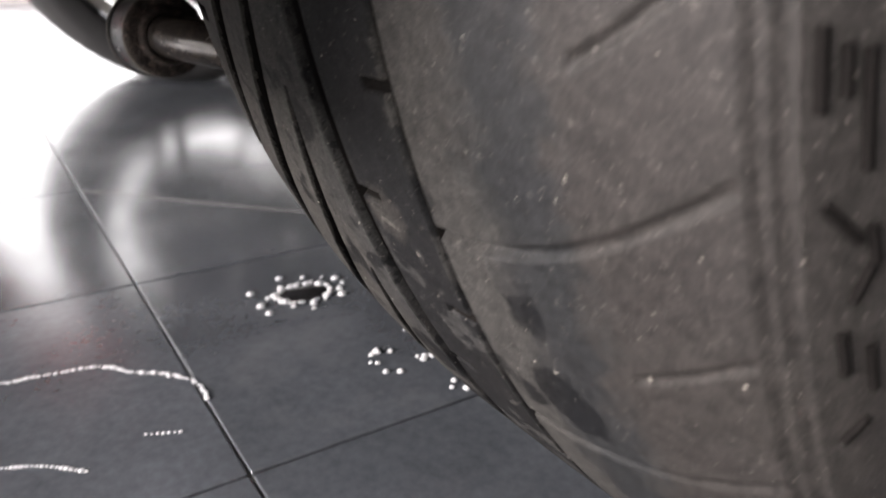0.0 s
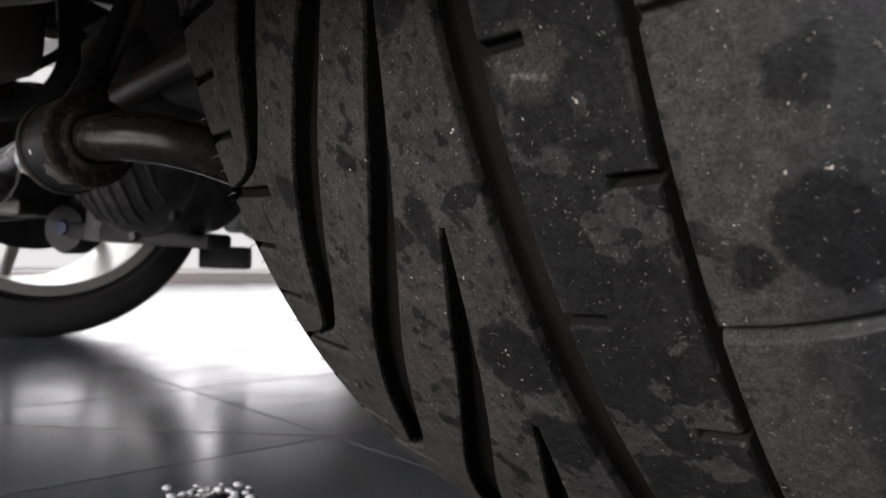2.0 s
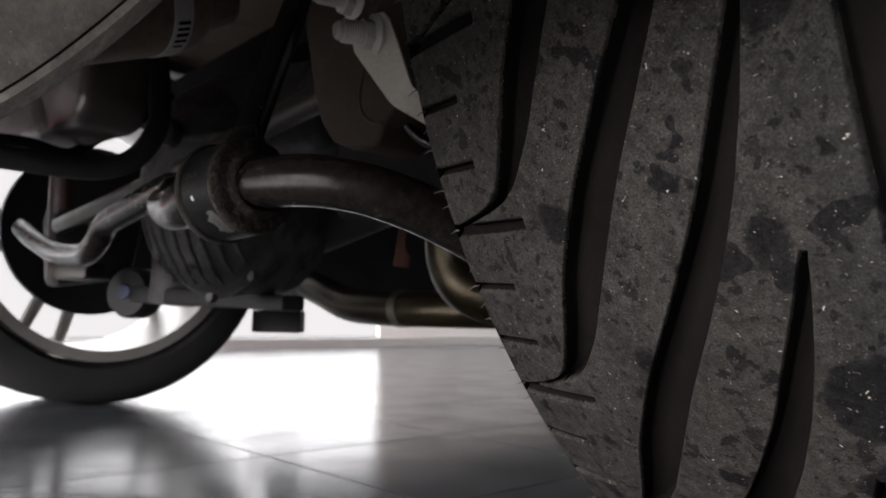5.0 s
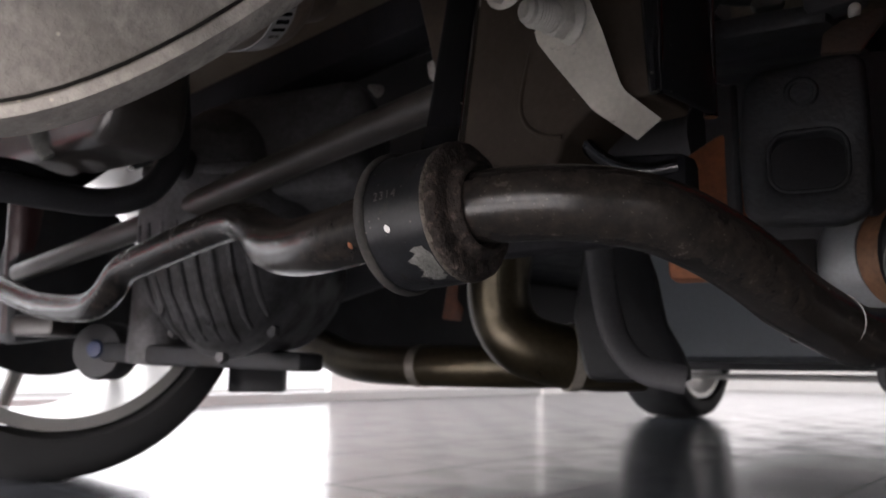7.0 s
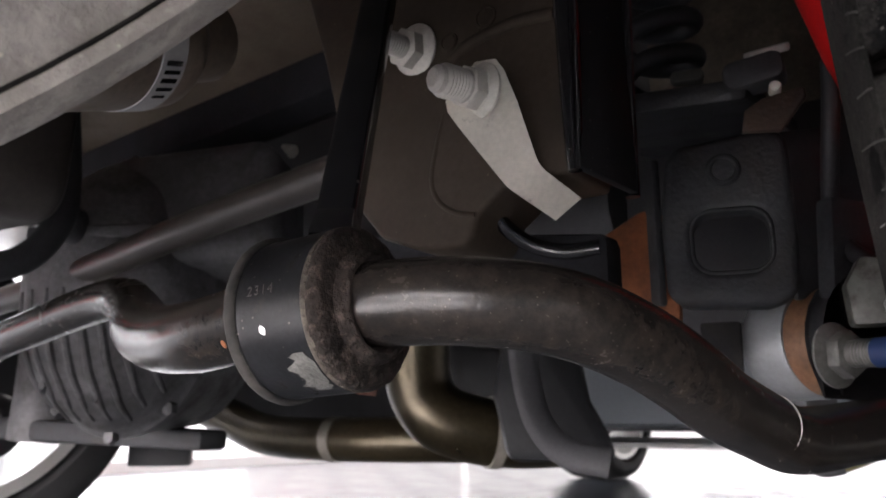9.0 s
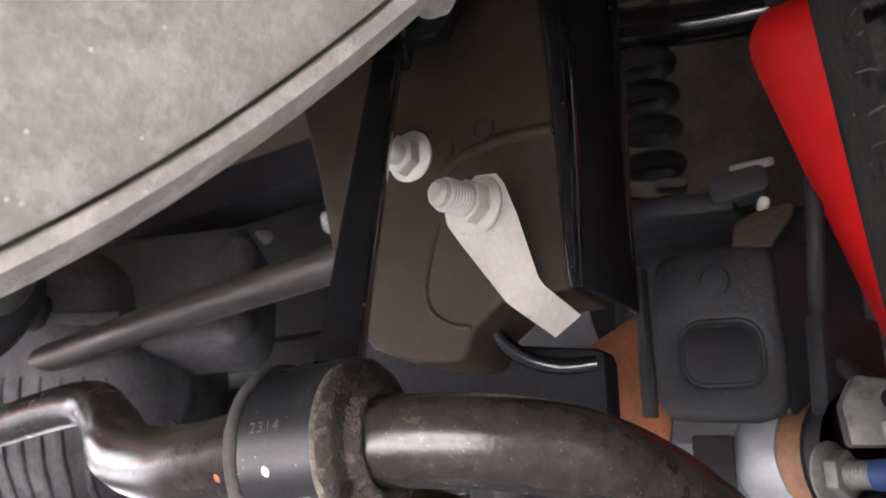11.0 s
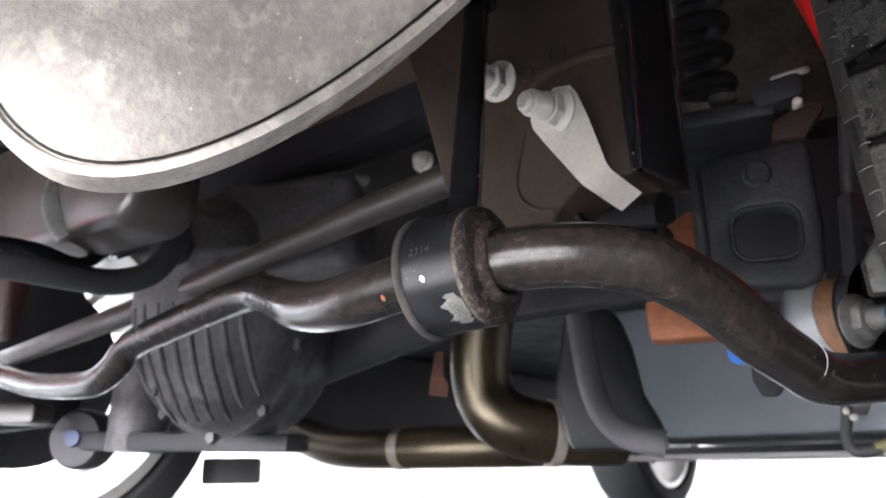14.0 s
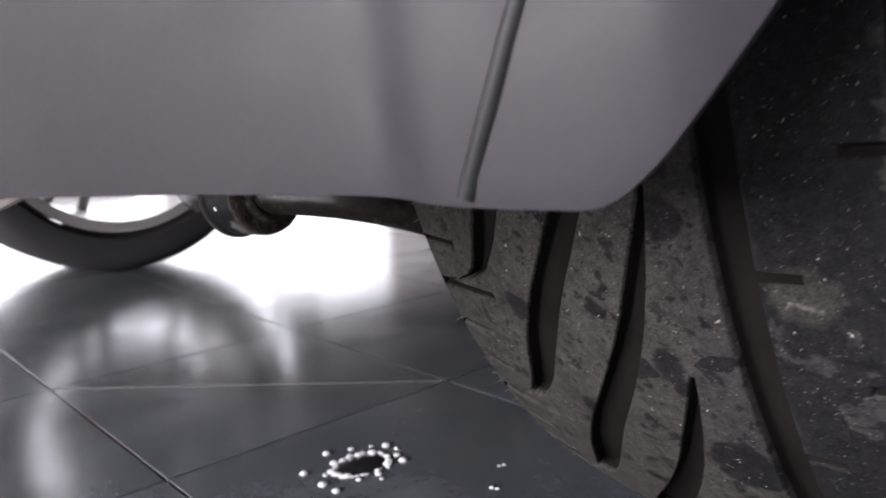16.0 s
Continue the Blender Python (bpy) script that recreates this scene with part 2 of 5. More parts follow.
MUFFLER = material("aluminised_steel", (0.33, 0.303, 0.271), 0.65, 0.0, spread=0.2, scale=26, fine=320, bump=0.6, dirt=(0.44, 0.408, 0.366), dirt_at=0.5, dirt_scale=95, dirt_soft=0.12, dirt_rough=0.75, spec=0.25, specks=(330, 0.22, 0.9, (0.62, 0.58, 0.5)))
PIPE = material("heat_tinted_pipe", (0.036, 0.028, 0.0155), 0.38, 0.65, spread=0.4, scale=12, fine=150, bump=0.08)
CAN = material("tan_can", (0.17, 0.13, 0.1), 0.42, 0.25, spread=0.3, scale=26, fine=200, bump=0.1)
BAND = material("pale_band", (0.38, 0.37, 0.36), 0.6, 0.1, spread=0.1)
ZINC = material("zinc_plate", (0.6, 0.565, 0.5), 0.55, 0.12, spread=0.12, scale=30, fine=400, bump=0.15, dirt=(0.16, 0.145, 0.125), dirt_at=0.62, dirt_scale=70, dirt_soft=0.07)
BOLT = material("bolt_steel", (0.54, 0.518, 0.473), 0.5, 0.2, spread=0.14, scale=60, fine=600, bump=0.2)
BROWN = material("underbody_paint", (0.045, 0.034, 0.0255), 0.6, spread=0.2, scale=12, fine=300, bump=0.1, dirt=(0.028, 0.0222, 0.0168), dirt_at=0.5, dirt_soft=0.25, specks=(260, 0.13, 0.93, (0.12, 0.10, 0.075)), spec=0.14)
RUST = material("rust_orange", (0.21, 0.07, 0.027), 0.75, spread=0.3, scale=40, fine=300, bump=0.3, dirt=(0.12, 0.04, 0.02), dirt_at=0.55, dirt_scale=30)
ARM = material("arm_steel", (0.028, 0.029, 0.032), 0.55, spread=0.3, scale=22, fine=300, bump=0.5, dirt=(0.04, 0.036, 0.033), dirt_at=0.5, dirt_scale=30, dirt_soft=0.25, spec=0.25, specks=(260, 0.16, 0.88, (0.06, 0.055, 0.05)))
WHITE_PART = material("pale_metal", (0.27, 0.28, 0.29), 0.45, 0.2, spread=0.12)
BLUE = material("blue_paint", (0.009, 0.028, 0.1), 0.55, spread=0.1)
RED = material("red_paint", (0.62, 0.012, 0.012), 0.55, spread=0.05, bump=0.02, spec=0.15, rough_spread=0.02)
CAST = material("cast_aluminium", (0.08, 0.079, 0.083), 0.62, 0.3, spread=0.35, scale=22, fine=160, bump=0.7, dirt=(0.045, 0.043, 0.042), dirt_at=0.5, dirt_scale=28, dirt_soft=0.2)
TANK_END = material("tank_end_plastic", (0.012, 0.0125, 0.014), 0.55, spread=0.2, scale=9, fine=200, bump=0.05, spec=0.15)
TANK = material("grey_tank", (0.17, 0.19, 0.212), 0.5, spread=0.08, scale=5, fine=150)
ROD = material("rod_paint", (0.03, 0.025, 0.022), 0.4, spread=0.3, scale=14, fine=250, bump=0.1)
UNDERCOAT = material("tar_undercoat", (0.08, 0.066, 0.05), 0.6, spread=0.4, scale=20, fine=260, bump=0.4, dirt=(0.05, 0.041, 0.032), dirt_at=0.5, dirt_scale=24, dirt_soft=0.25, spec=0.2)
DULL = material("dull_black", (0.024, 0.024, 0.027), 0.9, spread=0.3, scale=14, fine=300, spec=0.05, dirt=(0.03, 0.027, 0.025), dirt_at=0.55)
LIP = material("dried_sealer", (0.062, 0.054, 0.045), 0.9, spread=0.5, scale=170, fine=600, bump=1.0, dirt=(0.03, 0.024, 0.02), dirt_at=0.52, dirt_scale=260, dirt_soft=0.1, spec=0.2)
PRIMER = material("primer_brown", (0.17, 0.135, 0.10), 0.6, spread=0.2, scale=9, fine=200, bump=0.1, dirt=(0.11, 0.085, 0.062), dirt_at=0.5, dirt_soft=0.25, spec=0.3)
CHIP = material("bare_primer", (0.062, 0.062, 0.057), 0.8, spread=0.4, scale=160, fine=700, bump=0.6)
CLAMP = material("dull_clamp", (0.2, 0.185, 0.16), 0.45, 0.4, spread=0.2, scale=30)
DARK_BROWN = material("dark_brown_matt", (0.02, 0.0178, 0.016), 0.9, spread=0.6, scale=60)
KNUCKLE = material("dull_zinc", (0.15, 0.15, 0.14), 0.55, 0.3, spread=0.25, scale=30, dirt=(0.08, 0.075, 0.065), dirt_at=0.55, dirt_scale=40)
PLASTIC = material("bumper_plastic", (0.0165, 0.015, 0.018), 0.5, spread=0.12, fine=700, bump=0.05, spec=0.18)
MARK = material("pale_mark", (0.6, 0.6, 0.58), 0.7)
TILE = material("floor_tile", (0.054, 0.0595, 0.068), 0.19, spread=0.25, scale=7, fine=120, bump=0.02, dirt=(0.075, 0.08, 0.088), dirt_at=0.55, dirt_scale=5, dirt_rough=0.26, piece=0.12, rough_spread=0.05, spec=0.95)
GROUT = material("grout", (0.11, 0.108, 0.105), 0.75, spread=0.25, scale=30)
WALL = material("white_wall", (0.75, 0.75, 0.74), 0.8, spread=0.03)
FRAME = material("aluminium_frame", (0.5, 0.5, 0.5), 0.4, 0.6, spread=0.05)
CONCRETE = material("outdoor_concrete", (0.5, 0.49, 0.47), 0.85, spread=0.1, scale=3)
CEILING = material("ceiling_paint", (0.8, 0.8, 0.8), 0.9, spread=0.02)

WATER = bpy.data.materials.new("water")
WATER.use_nodes = True
wb = WATER.node_tree.nodes["Principled BSDF"]
wb.inputs["Base Color"].default_value, wb.inputs["Roughness"].default_value = (0.75, 0.76, 0.78, 1), 0.08
wb.inputs["Transmission Weight"].default_value, wb.inputs["IOR"].default_value = 0.5, 1.33


# ---- mesh helpers ----
def part(name, bm, mat, parent=None, label="", smooth=True):
    me = bpy.data.meshes.new(name)
    bm.to_mesh(me)
    bm.free()
    me.materials.append(mat)
    if smooth:
        me.polygons.foreach_set("use_smooth", [True] * len(me.polygons))
        me.set_sharp_from_angle(angle=radians(38))
    ob = new(name, me)
    ob.parent = parent
    return tagged(ob, label) if label else ob


def spline(points, n=8):
    """Catmull-Rom through the points."""
    p = [Vector(q) for q in points]
    p = [p[0] * 2 - p[1], *p, p[-1] * 2 - p[-2]]
    out = []
    for i in range(1, len(p) - 2):
        for k in range(n):
            t = k / n
            a, b, c, d = p[i - 1:i + 3]
            out.append(0.5 * (2 * b + (c - a) * t + (2 * a - 5 * b + 4 * c - d) * t * t + (3 * b - a - 3 * c + d) * t ** 3))
    return out + [p[-2]]


def tube(points, radius, seg=20, n=8, bm=None, squash=1.0, smooth_path=True):
    """A bent rod with closed ends; radius is a number or a function of 0..1."""
    bm = bm or bmesh.new()
    pts = spline(points, n) if smooth_path else [Vector(q) for q in points]
    side, rings = None, []
    for i, p in enumerate(pts):
        d = (pts[min(i + 1, len(pts) - 1)] - pts[max(i - 1, 0)]).normalized()
        if side is None:
            side = d.orthogonal().normalized()
        side = (side - d * side.dot(d)).normalized()
        up = d.cross(side)
        r = radius(i / (len(pts) - 1)) if callable(radius) else radius
        rings.append([bm.verts.new(p + r * (math.cos(a) * side + squash * math.sin(a) * up)) for a in (2 * math.pi * k / seg for k in range(seg))])
    for a, b in zip(rings, rings[1:]):
        for k in range(seg):
            bm.faces.new((a[k], a[(k + 1) % seg], b[(k + 1) % seg], b[k]))
    bm.faces.new(rings[0][::-1])
    bm.faces.new(rings[-1])
    return bm


def axes(origin, z, x=(0, 0, 1)):
    """A pose at origin with its z along z and its x near x."""
    z = Vector(z).normalized()
    x = Vector(x)
    x = (x - z * x.dot(z)).normalized()
    y = z.cross(x)
    m = Matrix((x, y, z)).transposed().to_4x4()
    return Matrix.Translation(origin) @ m


def lathe(profile, m, seg=40, bm=None, closed=False):
    """Turns (r, h) pairs round the z axis of m."""
    bm = bm or bmesh.new()
    rings = [[bm.verts.new(m @ Vector((max(r, 1e-5) * math.cos(a), max(r, 1e-5) * math.sin(a), h))) for a in (2 * math.pi * k / seg for k in range(seg))] for r, h in profile]
    pairs = list(zip(rings, rings[1:])) + ([(rings[-1], rings[0])] if closed else [])
    for a, b in pairs:
        for k in range(seg):
            bm.faces.new((a[k], a[(k + 1) % seg], b[(k + 1) % seg], b[k]))
    bmesh.ops.recalc_face_normals(bm, faces=bm.faces)
    return bm


def slab(outline, depth, m, bevel=0.0, bm=None, seg=2, holes=()):
    """An outline in the xy plane of m, given thickness along its z, with rounded edges."""
    own = bmesh.new()
    loops = []
    for loop in (outline, *holes):
        v = [own.verts.new((x, y, 0)) for x, y in loop]
        loops.append([own.edges.new((v[i], v[(i + 1) % len(v)])) for i in range(len(v))])
    if holes:
        bmesh.ops.triangle_fill(own, use_beauty=True, edges=[e for some in loops for e in some])
    else:
        own.faces.new(own.verts)
    faces = list(own.faces)
    r = bmesh.ops.extrude_face_region(own, geom=faces)
    bmesh.ops.translate(own, verts=[v for v in r["geom"] if isinstance(v, bmesh.types.BMVert)], vec=(0, 0, depth))
    bmesh.ops.recalc_face_normals(own, faces=own.faces)
    if bevel:
        e = [e for e in own.edges if len(e.link_faces) == 2 and e.calc_face_angle(0) > 0.6]
        bmesh.ops.bevel(own, geom=e, offset=bevel, segments=seg, affect="EDGES", profile=0.5)
    bmesh.ops.transform(own, matrix=m, verts=own.verts)
    if bm is None:
        return own
    me = bpy.data.meshes.new("tmp")
    own.to_mesh(me)
    own.free()
    bm.from_mesh(me)
    bpy.data.meshes.remove(me)
    return bm


def rect(w, h, cx=0.0, cy=0.0):
    return [(cx - w / 2, cy - h / 2), (cx + w / 2, cy - h / 2), (cx + w / 2, cy + h / 2), (cx - w / 2, cy + h / 2)]


def rounded(w, h, r, n=5, cx=0.0, cy=0.0):
    out = []
    for sx, sy, a0 in ((1, 1, 0), (-1, 1, 90), (-1, -1, 180), (1, -1, 270)):
        for k in range(n + 1):
            a = radians(a0 + 90 * k / n)
            out.append((cx + sx * (w / 2 - r) + r * math.cos(a), cy + sy * (h / 2 - r) + r * math.sin(a)))
    return out


def box(lo, hi, bevel=0.0, bm=None):
    lo, hi = Vector(lo), Vector(hi)
    c = (lo + hi) / 2
    return slab(rect(hi.x - lo.x, hi.y - lo.y), hi.z - lo.z, pose(c.x, c.y, lo.z), bevel, bm)


def plate(points, thick, bevel=0.001, bm=None):
    """A flat sheet through corner points in space, with thickness along its normal."""
    p = [Vector(q) for q in points]
    nrm = (p[1] - p[0]).cross(p[-1] - p[0]).normalized()
    m = axes(p[0], nrm, p[1] - p[0])
    inv = m.inverted()
    flat = [(inv @ q).to_2d() for q in p]
    return slab([(q.x, q.y) for q in flat], thick, m, bevel, bm)


def thing(name, label, category, group="", kind=""):
    return tagged(new(name), label, category, group, kind)


# ---- showroom ----
floor_ob = part("floor", box((-3.55, -4.6, -0.12), (5, 7, -0.004)), GROUT, None, "", False)
tagged(floor_ob, "dark grey glossy square tiles with pale grout joints", "floor", kind="structure")
part("ground", box((-60, -60, -0.3), (60, 60, -0.13)), CONCRETE)
tagged(bpy.data.objects["ground"], "pale sunlit concrete outside the showroom", "ground", kind="structure")
tagged(part("ceiling", box((-3.9, -4.9, 3.2), (5.3, 7.3, 3.4)), CEILING, None, "", False), "white painted showroom ceiling", "ceiling", kind="structure")
tagged(part("wall_east", box((5, -4.9, -0.12), (5.2, 7.2, 3.2)), WALL, None, "", False), "white painted showroom wall", "wall", kind="structure")
tagged(part("wall_north", box((-3.4, 7, -0.12), (5, 7.2, 3.2)), WALL, None, "", False), "white painted showroom wall", "wall", kind="structure")
tagged(part("wall_west", box((-3.7, 4.742, -0.12), (-3.5, 7.2, 3.2)), WALL, None, "", False), "white painted wall beside the glazed front", "wall", kind="structure")
tagged(part("sill_west", box((-3.6, -4.6, -0.12), (-3.48, 4.40, 0.05), 0.004), FRAME, None, "", False), "grey metal sill below the glazed front", "sill", kind="structure")
tagged(part("post_west", box((-3.62, 4.402, -0.12), (-3.46, 4.738, 3.2), 0.005), WALL, None, "", False), "white square post at the end of the glazing", "post", kind="structure")
tagged(part("panel_west", box((-3.56, 2.35, 0.052), (-3.52, 4.40, 3.2)), WALL, None, "", False), "white infill panel in the glazed front", "panel", kind="structure")

DAYLIGHT = bpy.data.materials.new("daylight_haze")
DAYLIGHT.use_nodes = True
dn = DAYLIGHT.node_tree
dn.nodes.remove(dn.nodes["Principled BSDF"])
glow = dn.nodes.new("ShaderNodeEmission")
glow.inputs[0].default_value, glow.inputs[1].default_value = (0.97, 0.99, 1.0, 1), 1.45
dn.links.new(glow.outputs[0], dn.nodes["Material Output"].inputs[0])
tagged(part("backdrop", box((-9.1, -9, -0.12), (-9.0, 12, 6)), DAYLIGHT, None, "", False), "bright hazy daylight outside the glazed front", "backdrop", kind="structure")

# ---- car ----
car = thing("car", "red car standing on dark floor tiles, its underside showing", "car")


# rear tyre: a fine sheet over the tread, with slots, grooves and sipes sunk into it
TYRE_R, TYRE_X, TYRE_HALF = 0.371, 0.061, 0.157
SLOT_D = (0, 0.8, 2, 5, 9, 13.7, 17.6, 21, 24.5, 28, 31, 33.3)
SLOT_X = (-0.1, -0.0705, -0.0570, -0.0440, -0.0312, -0.0145, 0.0013, 0.0143, 0.0255, 0.034, 0.0405, 0.0445)
SLOT_W = (0.006, 0.006, 0.008, 0.0135, 0.017, 0.0165, 0.0148, 0.0125, 0.0098, 0.0073, 0.0035, 0.0004)


def eased(values, n=334, half=9):
    """The table of a slot's run, drawn through with a soft curve."""
    fine = np.interp(np.linspace(0, 33.3, n), SLOT_D, values)
    wide = np.pad(fine, half, mode="reflect", reflect_type="odd")
    return np.convolve(wide, np.ones(2 * half + 1) / (2 * half + 1), "valid")


RUN_D, RUN_X, RUN_W = np.linspace(0, 33.3, 334), eased(SLOT_X), np.maximum(eased(SLOT_W), 0)


def sunk(edge, wall=0.0026):
    """1 inside (edge below 0), 0 outside, with a short sloping wall."""
    k = np.clip(edge / wall + 0.5, 0, 1)
    return 1 - k * k * (3 - 2 * k)


def tread_depth(deg, x):
    """Depth of the tread pattern at the angle round the tyre (degrees) and the place across it (metres)."""
    d = np.zeros_like(x)
    pitch = 12.0
    arc = radians(1) * TYRE_R
    for lag in range(3):
        local = (deg - 64.9) % pitch + pitch * lag
        on = local < 33.3
        mid, wide = np.interp(local, RUN_D, RUN_X), np.interp(local, RUN_D, RUN_W)
        edge = np.where(on, np.abs(x - mid) - wide / 2, 1)
        d = np.maximum(d, 0.0075 * sunk(edge))
    d = np.maximum(d, 0.008 * sunk(np.abs(x - 0.0713) - 0.0063, 0.002))
    d = np.maximum(d, 0.007 * sunk(np.abs(x - 0.1203) - 0.0013))
    tail = np.abs((deg - 64.9 + pitch / 2) % pitch - pitch / 2) * arc
    d = np.maximum(d, 0.004 * sunk(np.maximum(tail - 0.0022, x + 0.052)))
    for a0, xa, xb, w in ((69.4, 0.0713, 0.0915, 0.0014), (63.5, 0.106, 0.1203, 0.0014)):
        r = np.abs((deg - a0 + pitch / 2) % pitch - pitch / 2) * arc
        d = np.maximum(d, 0.004 * sunk(np.maximum(r - w, np.maximum(xa - x, x - xb))))
    rib = np.abs((deg - 64.9 + 2) % 4 - 2) * arc
    d = np.maximum(d, 0.004 * sunk(np.maximum(rib - 0.0013, x + 0.07)))
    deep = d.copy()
    bend = 620 * np.maximum(x - 0.125, 0) ** 2
    for a0, xa, w in ((57.0, 0.121, 0.0016), (63.0, 0.186, 0.0013)):
        r = np.abs((deg - a0 - bend + pitch / 2) % pitch - pitch / 2) * arc
        fade = 1 - 0.72 * np.clip((x - 0.135) / 0.045, 0, 1)
        d = np.maximum(d, 0.0035 * fade * sunk(np.maximum(r - w, np.maximum(xa - x, x - 0.217)), 0.0024))
    d = np.maximum(d, 0.001 * sunk(np.abs(x - 0.2196) - 0.0006, 0.0012))
    d = np.maximum(d, 0.001 * sunk(np.abs(x - 0.2228) - 0.0006, 0.0012))
    return d, deep


def crown(x):
    k = np.abs(x - TYRE_X) / TYRE_HALF
    inner = 0.018 * np.minimum(k, 1.0) ** 2.2
    outer = 0.010 * np.minimum(k, 1.0) ** 3
    return TYRE_R - np.where(x < TYRE_X, inner, outer) - 0.9 * np.maximum(k - 1, 0) * TYRE_HALF


def sheet(deg, x, r):
    """Vertices and quads of a grid of angles by places across, at radius r."""
    a = np.radians(deg)
    v = np.stack([x, -r * np.sin(a), -r * np.cos(a)], -1).reshape(-1, 3)
    n, m = x.shape
    i = np.arange(n * m).reshape(n, m)
    q = np.stack([i[:-1, :-1], i[:-1, 1:], i[1:, 1:], i[1:, :-1]], -1).reshape(-1, 4)
    return v, q


def grid_mesh(name, pieces, mat, parent, label="", marked=None):
    vs, qs, k = [], [], 0
    for v, q in pieces:
        vs.append(v)
        qs.append(q + k)
        k += len(v)
    me = bpy.data.meshes.new(name)
    v, q = np.concatenate(vs), np.concatenate(qs)
    me.vertices.add(len(v))
    me.vertices.foreach_set("co", v.ravel())
    me.loops.add(q.size)
    me.loops.foreach_set("vertex_index", q.ravel())
    me.polygons.add(len(q))
    me.polygons.foreach_set("loop_start", np.arange(0, q.size, 4))
    me.polygons.foreach_set("use_smooth", np.ones(len(q), bool))
    me.update(calc_edges=True)
    me.validate()
    me.materials.append(mat)
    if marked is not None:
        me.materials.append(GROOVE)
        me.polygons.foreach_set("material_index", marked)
    ob = new(name, me)
    ob.parent = parent
    return tagged(ob, label) if label else ob


TYRE_POSE = pose(-0.0097, 0, 0.371, 0, -3.0, 0)
xs = np.concatenate([np.linspace(-0.094, 0.1245, 440, endpoint=False), np.linspace(0.1245, 0.2245, 112)])
near, far = np.linspace(-4, 100, 1500), np.linspace(100, 356, 300)
pieces, marks = [], []
for deg in (near, far):
    sub = xs if deg is near else xs[::4]
    D, X = np.meshgrid(deg, sub, indexing="ij")
    # rows run along the slots
    D = D + np.interp(X, RUN_X, RUN_D)
    depth, deep = tread_depth(D, X)
    pieces.append(sheet(D, X, crown(X) - depth))
    # faces low in the pattern take the colour with the groove shade
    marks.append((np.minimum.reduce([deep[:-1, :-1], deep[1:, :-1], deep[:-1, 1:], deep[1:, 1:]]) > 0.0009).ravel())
# sidewalls, from the shoulders down to the beads
for side, x0 in ((-1, -0.094), (1, 0.2245)):
    k = np.linspace(0, 1, 24)
    D, K = np.meshgrid(np.linspace(0, 360, 240), k, indexing="ij")
    top = float(crown(np.array(x0)))
    X = x0 + side * ((0.012 if side < 0 else 0.019) * np.sin(np.minimum(K * 1.25, 1) * math.pi * 0.62) - 0.028 * np.maximum(K - 0.55, 0))
    Rr = top - (top - 0.235) * K ** 1.25
    v, q = sheet(D, X, Rr)
    pieces.append((v, q if side > 0 else q[:, ::-1]))
    marks.append(np.zeros(len(q), bool))
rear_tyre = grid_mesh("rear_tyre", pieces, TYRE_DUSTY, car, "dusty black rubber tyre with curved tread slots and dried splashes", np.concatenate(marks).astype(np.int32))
rear_tyre.matrix_world = TYRE_POSE

# Unseen rim and disc, added to stop light and reflections through the tyre.
near_rim = part("rim", lathe([(0.262, -0.075), (0.247, -0.082), (0.236, -0.076), (0.228, -0.05), (0.224, 0.05), (0.23, 0.15), (0.245, 0.2), (0.262, 0.2)], axes((0, 0, 0), (1, 0, 0)), 64), ALLOY, rear_tyre, "unseen alloy rim barrel inside the tyre")
part("brake_shield", lathe([(0, -0.035), (0.06, -0.035), (0.075, -0.02), (0.205, -0.012), (0.214, -0.006), (0.214, 0.0), (0, 0.0)], axes((0, 0, 0), (1, 0, 0)), 64), ARM, rear_tyre, "unseen dark disc that blocks light through the tyre")

# moulding whiskers along the inner shoulder
random.seed(4)
bm = bmesh.new()
for k in range(60):
    a = radians(30 + 1.35 * k + random.uniform(-0.3, 0.3))
    r = float(crown(np.array(-0.092))) - 0.001
    p = Vector((-0.093, -r * math.sin(a), -r * math.cos(a)))
    tip = p + Vector((-random.uniform(0.003, 0.006), random.uniform(-0.002, 0.002), random.uniform(-0.002, 0.001)))
    tube([p, (p + tip) / 2 + Vector((0, 0, 0.0006)), tip], lambda s: 0.00032 * (1 - 0.6 * s), 5, 2, bm)
w = part("moulding_fringe", bm, RUBBER, rear_tyre, "thin moulding whiskers on the tyre shoulder")
tagged(w, kind="stuff")
# raised lettering on the outer sidewall, worn to plain bars: radius and angle of both ends
bm = bmesh.new()
for r0, a0, r1, a1 in ((0.353, 76.1, 0.353, 78.2), (0.3498, 76.4, 0.3498, 77.7), (0.3467, 74.3, 0.3467, 77.5), (0.3527, 73.5, 0.3478, 72.2), (0.3452, 71.4, 0.3458, 72.6), (0.349, 70.2, 0.3458, 71.3), (0.3508, 67.6, 0.3508, 69.2), (0.3465, 66.6, 0.3465, 68.4), (0.3525, 64.6, 0.348, 65.4), (0.3525, 79.6, 0.3525, 81.5), (0.347, 79.6, 0.347, 81.5)):
    way = []
    for s in (0, 0.5, 1):
        r, a = r0 + (r1 - r0) * s, radians(a0 + (a1 - a0) * s)
        x = 0.2245 + 0.019 * math.sin(1.25 * 0.62 * math.pi * ((0.3552 - r) / 0.1202) ** 0.8)
        way.append((x, -r * math.sin(a), -r * math.cos(a)))
    tube(way, 0.0011, 8, 3, bm)
part("sidewall_lettering", bm, GROOVE, rear_tyre, "dark raised bars on the outer sidewall")


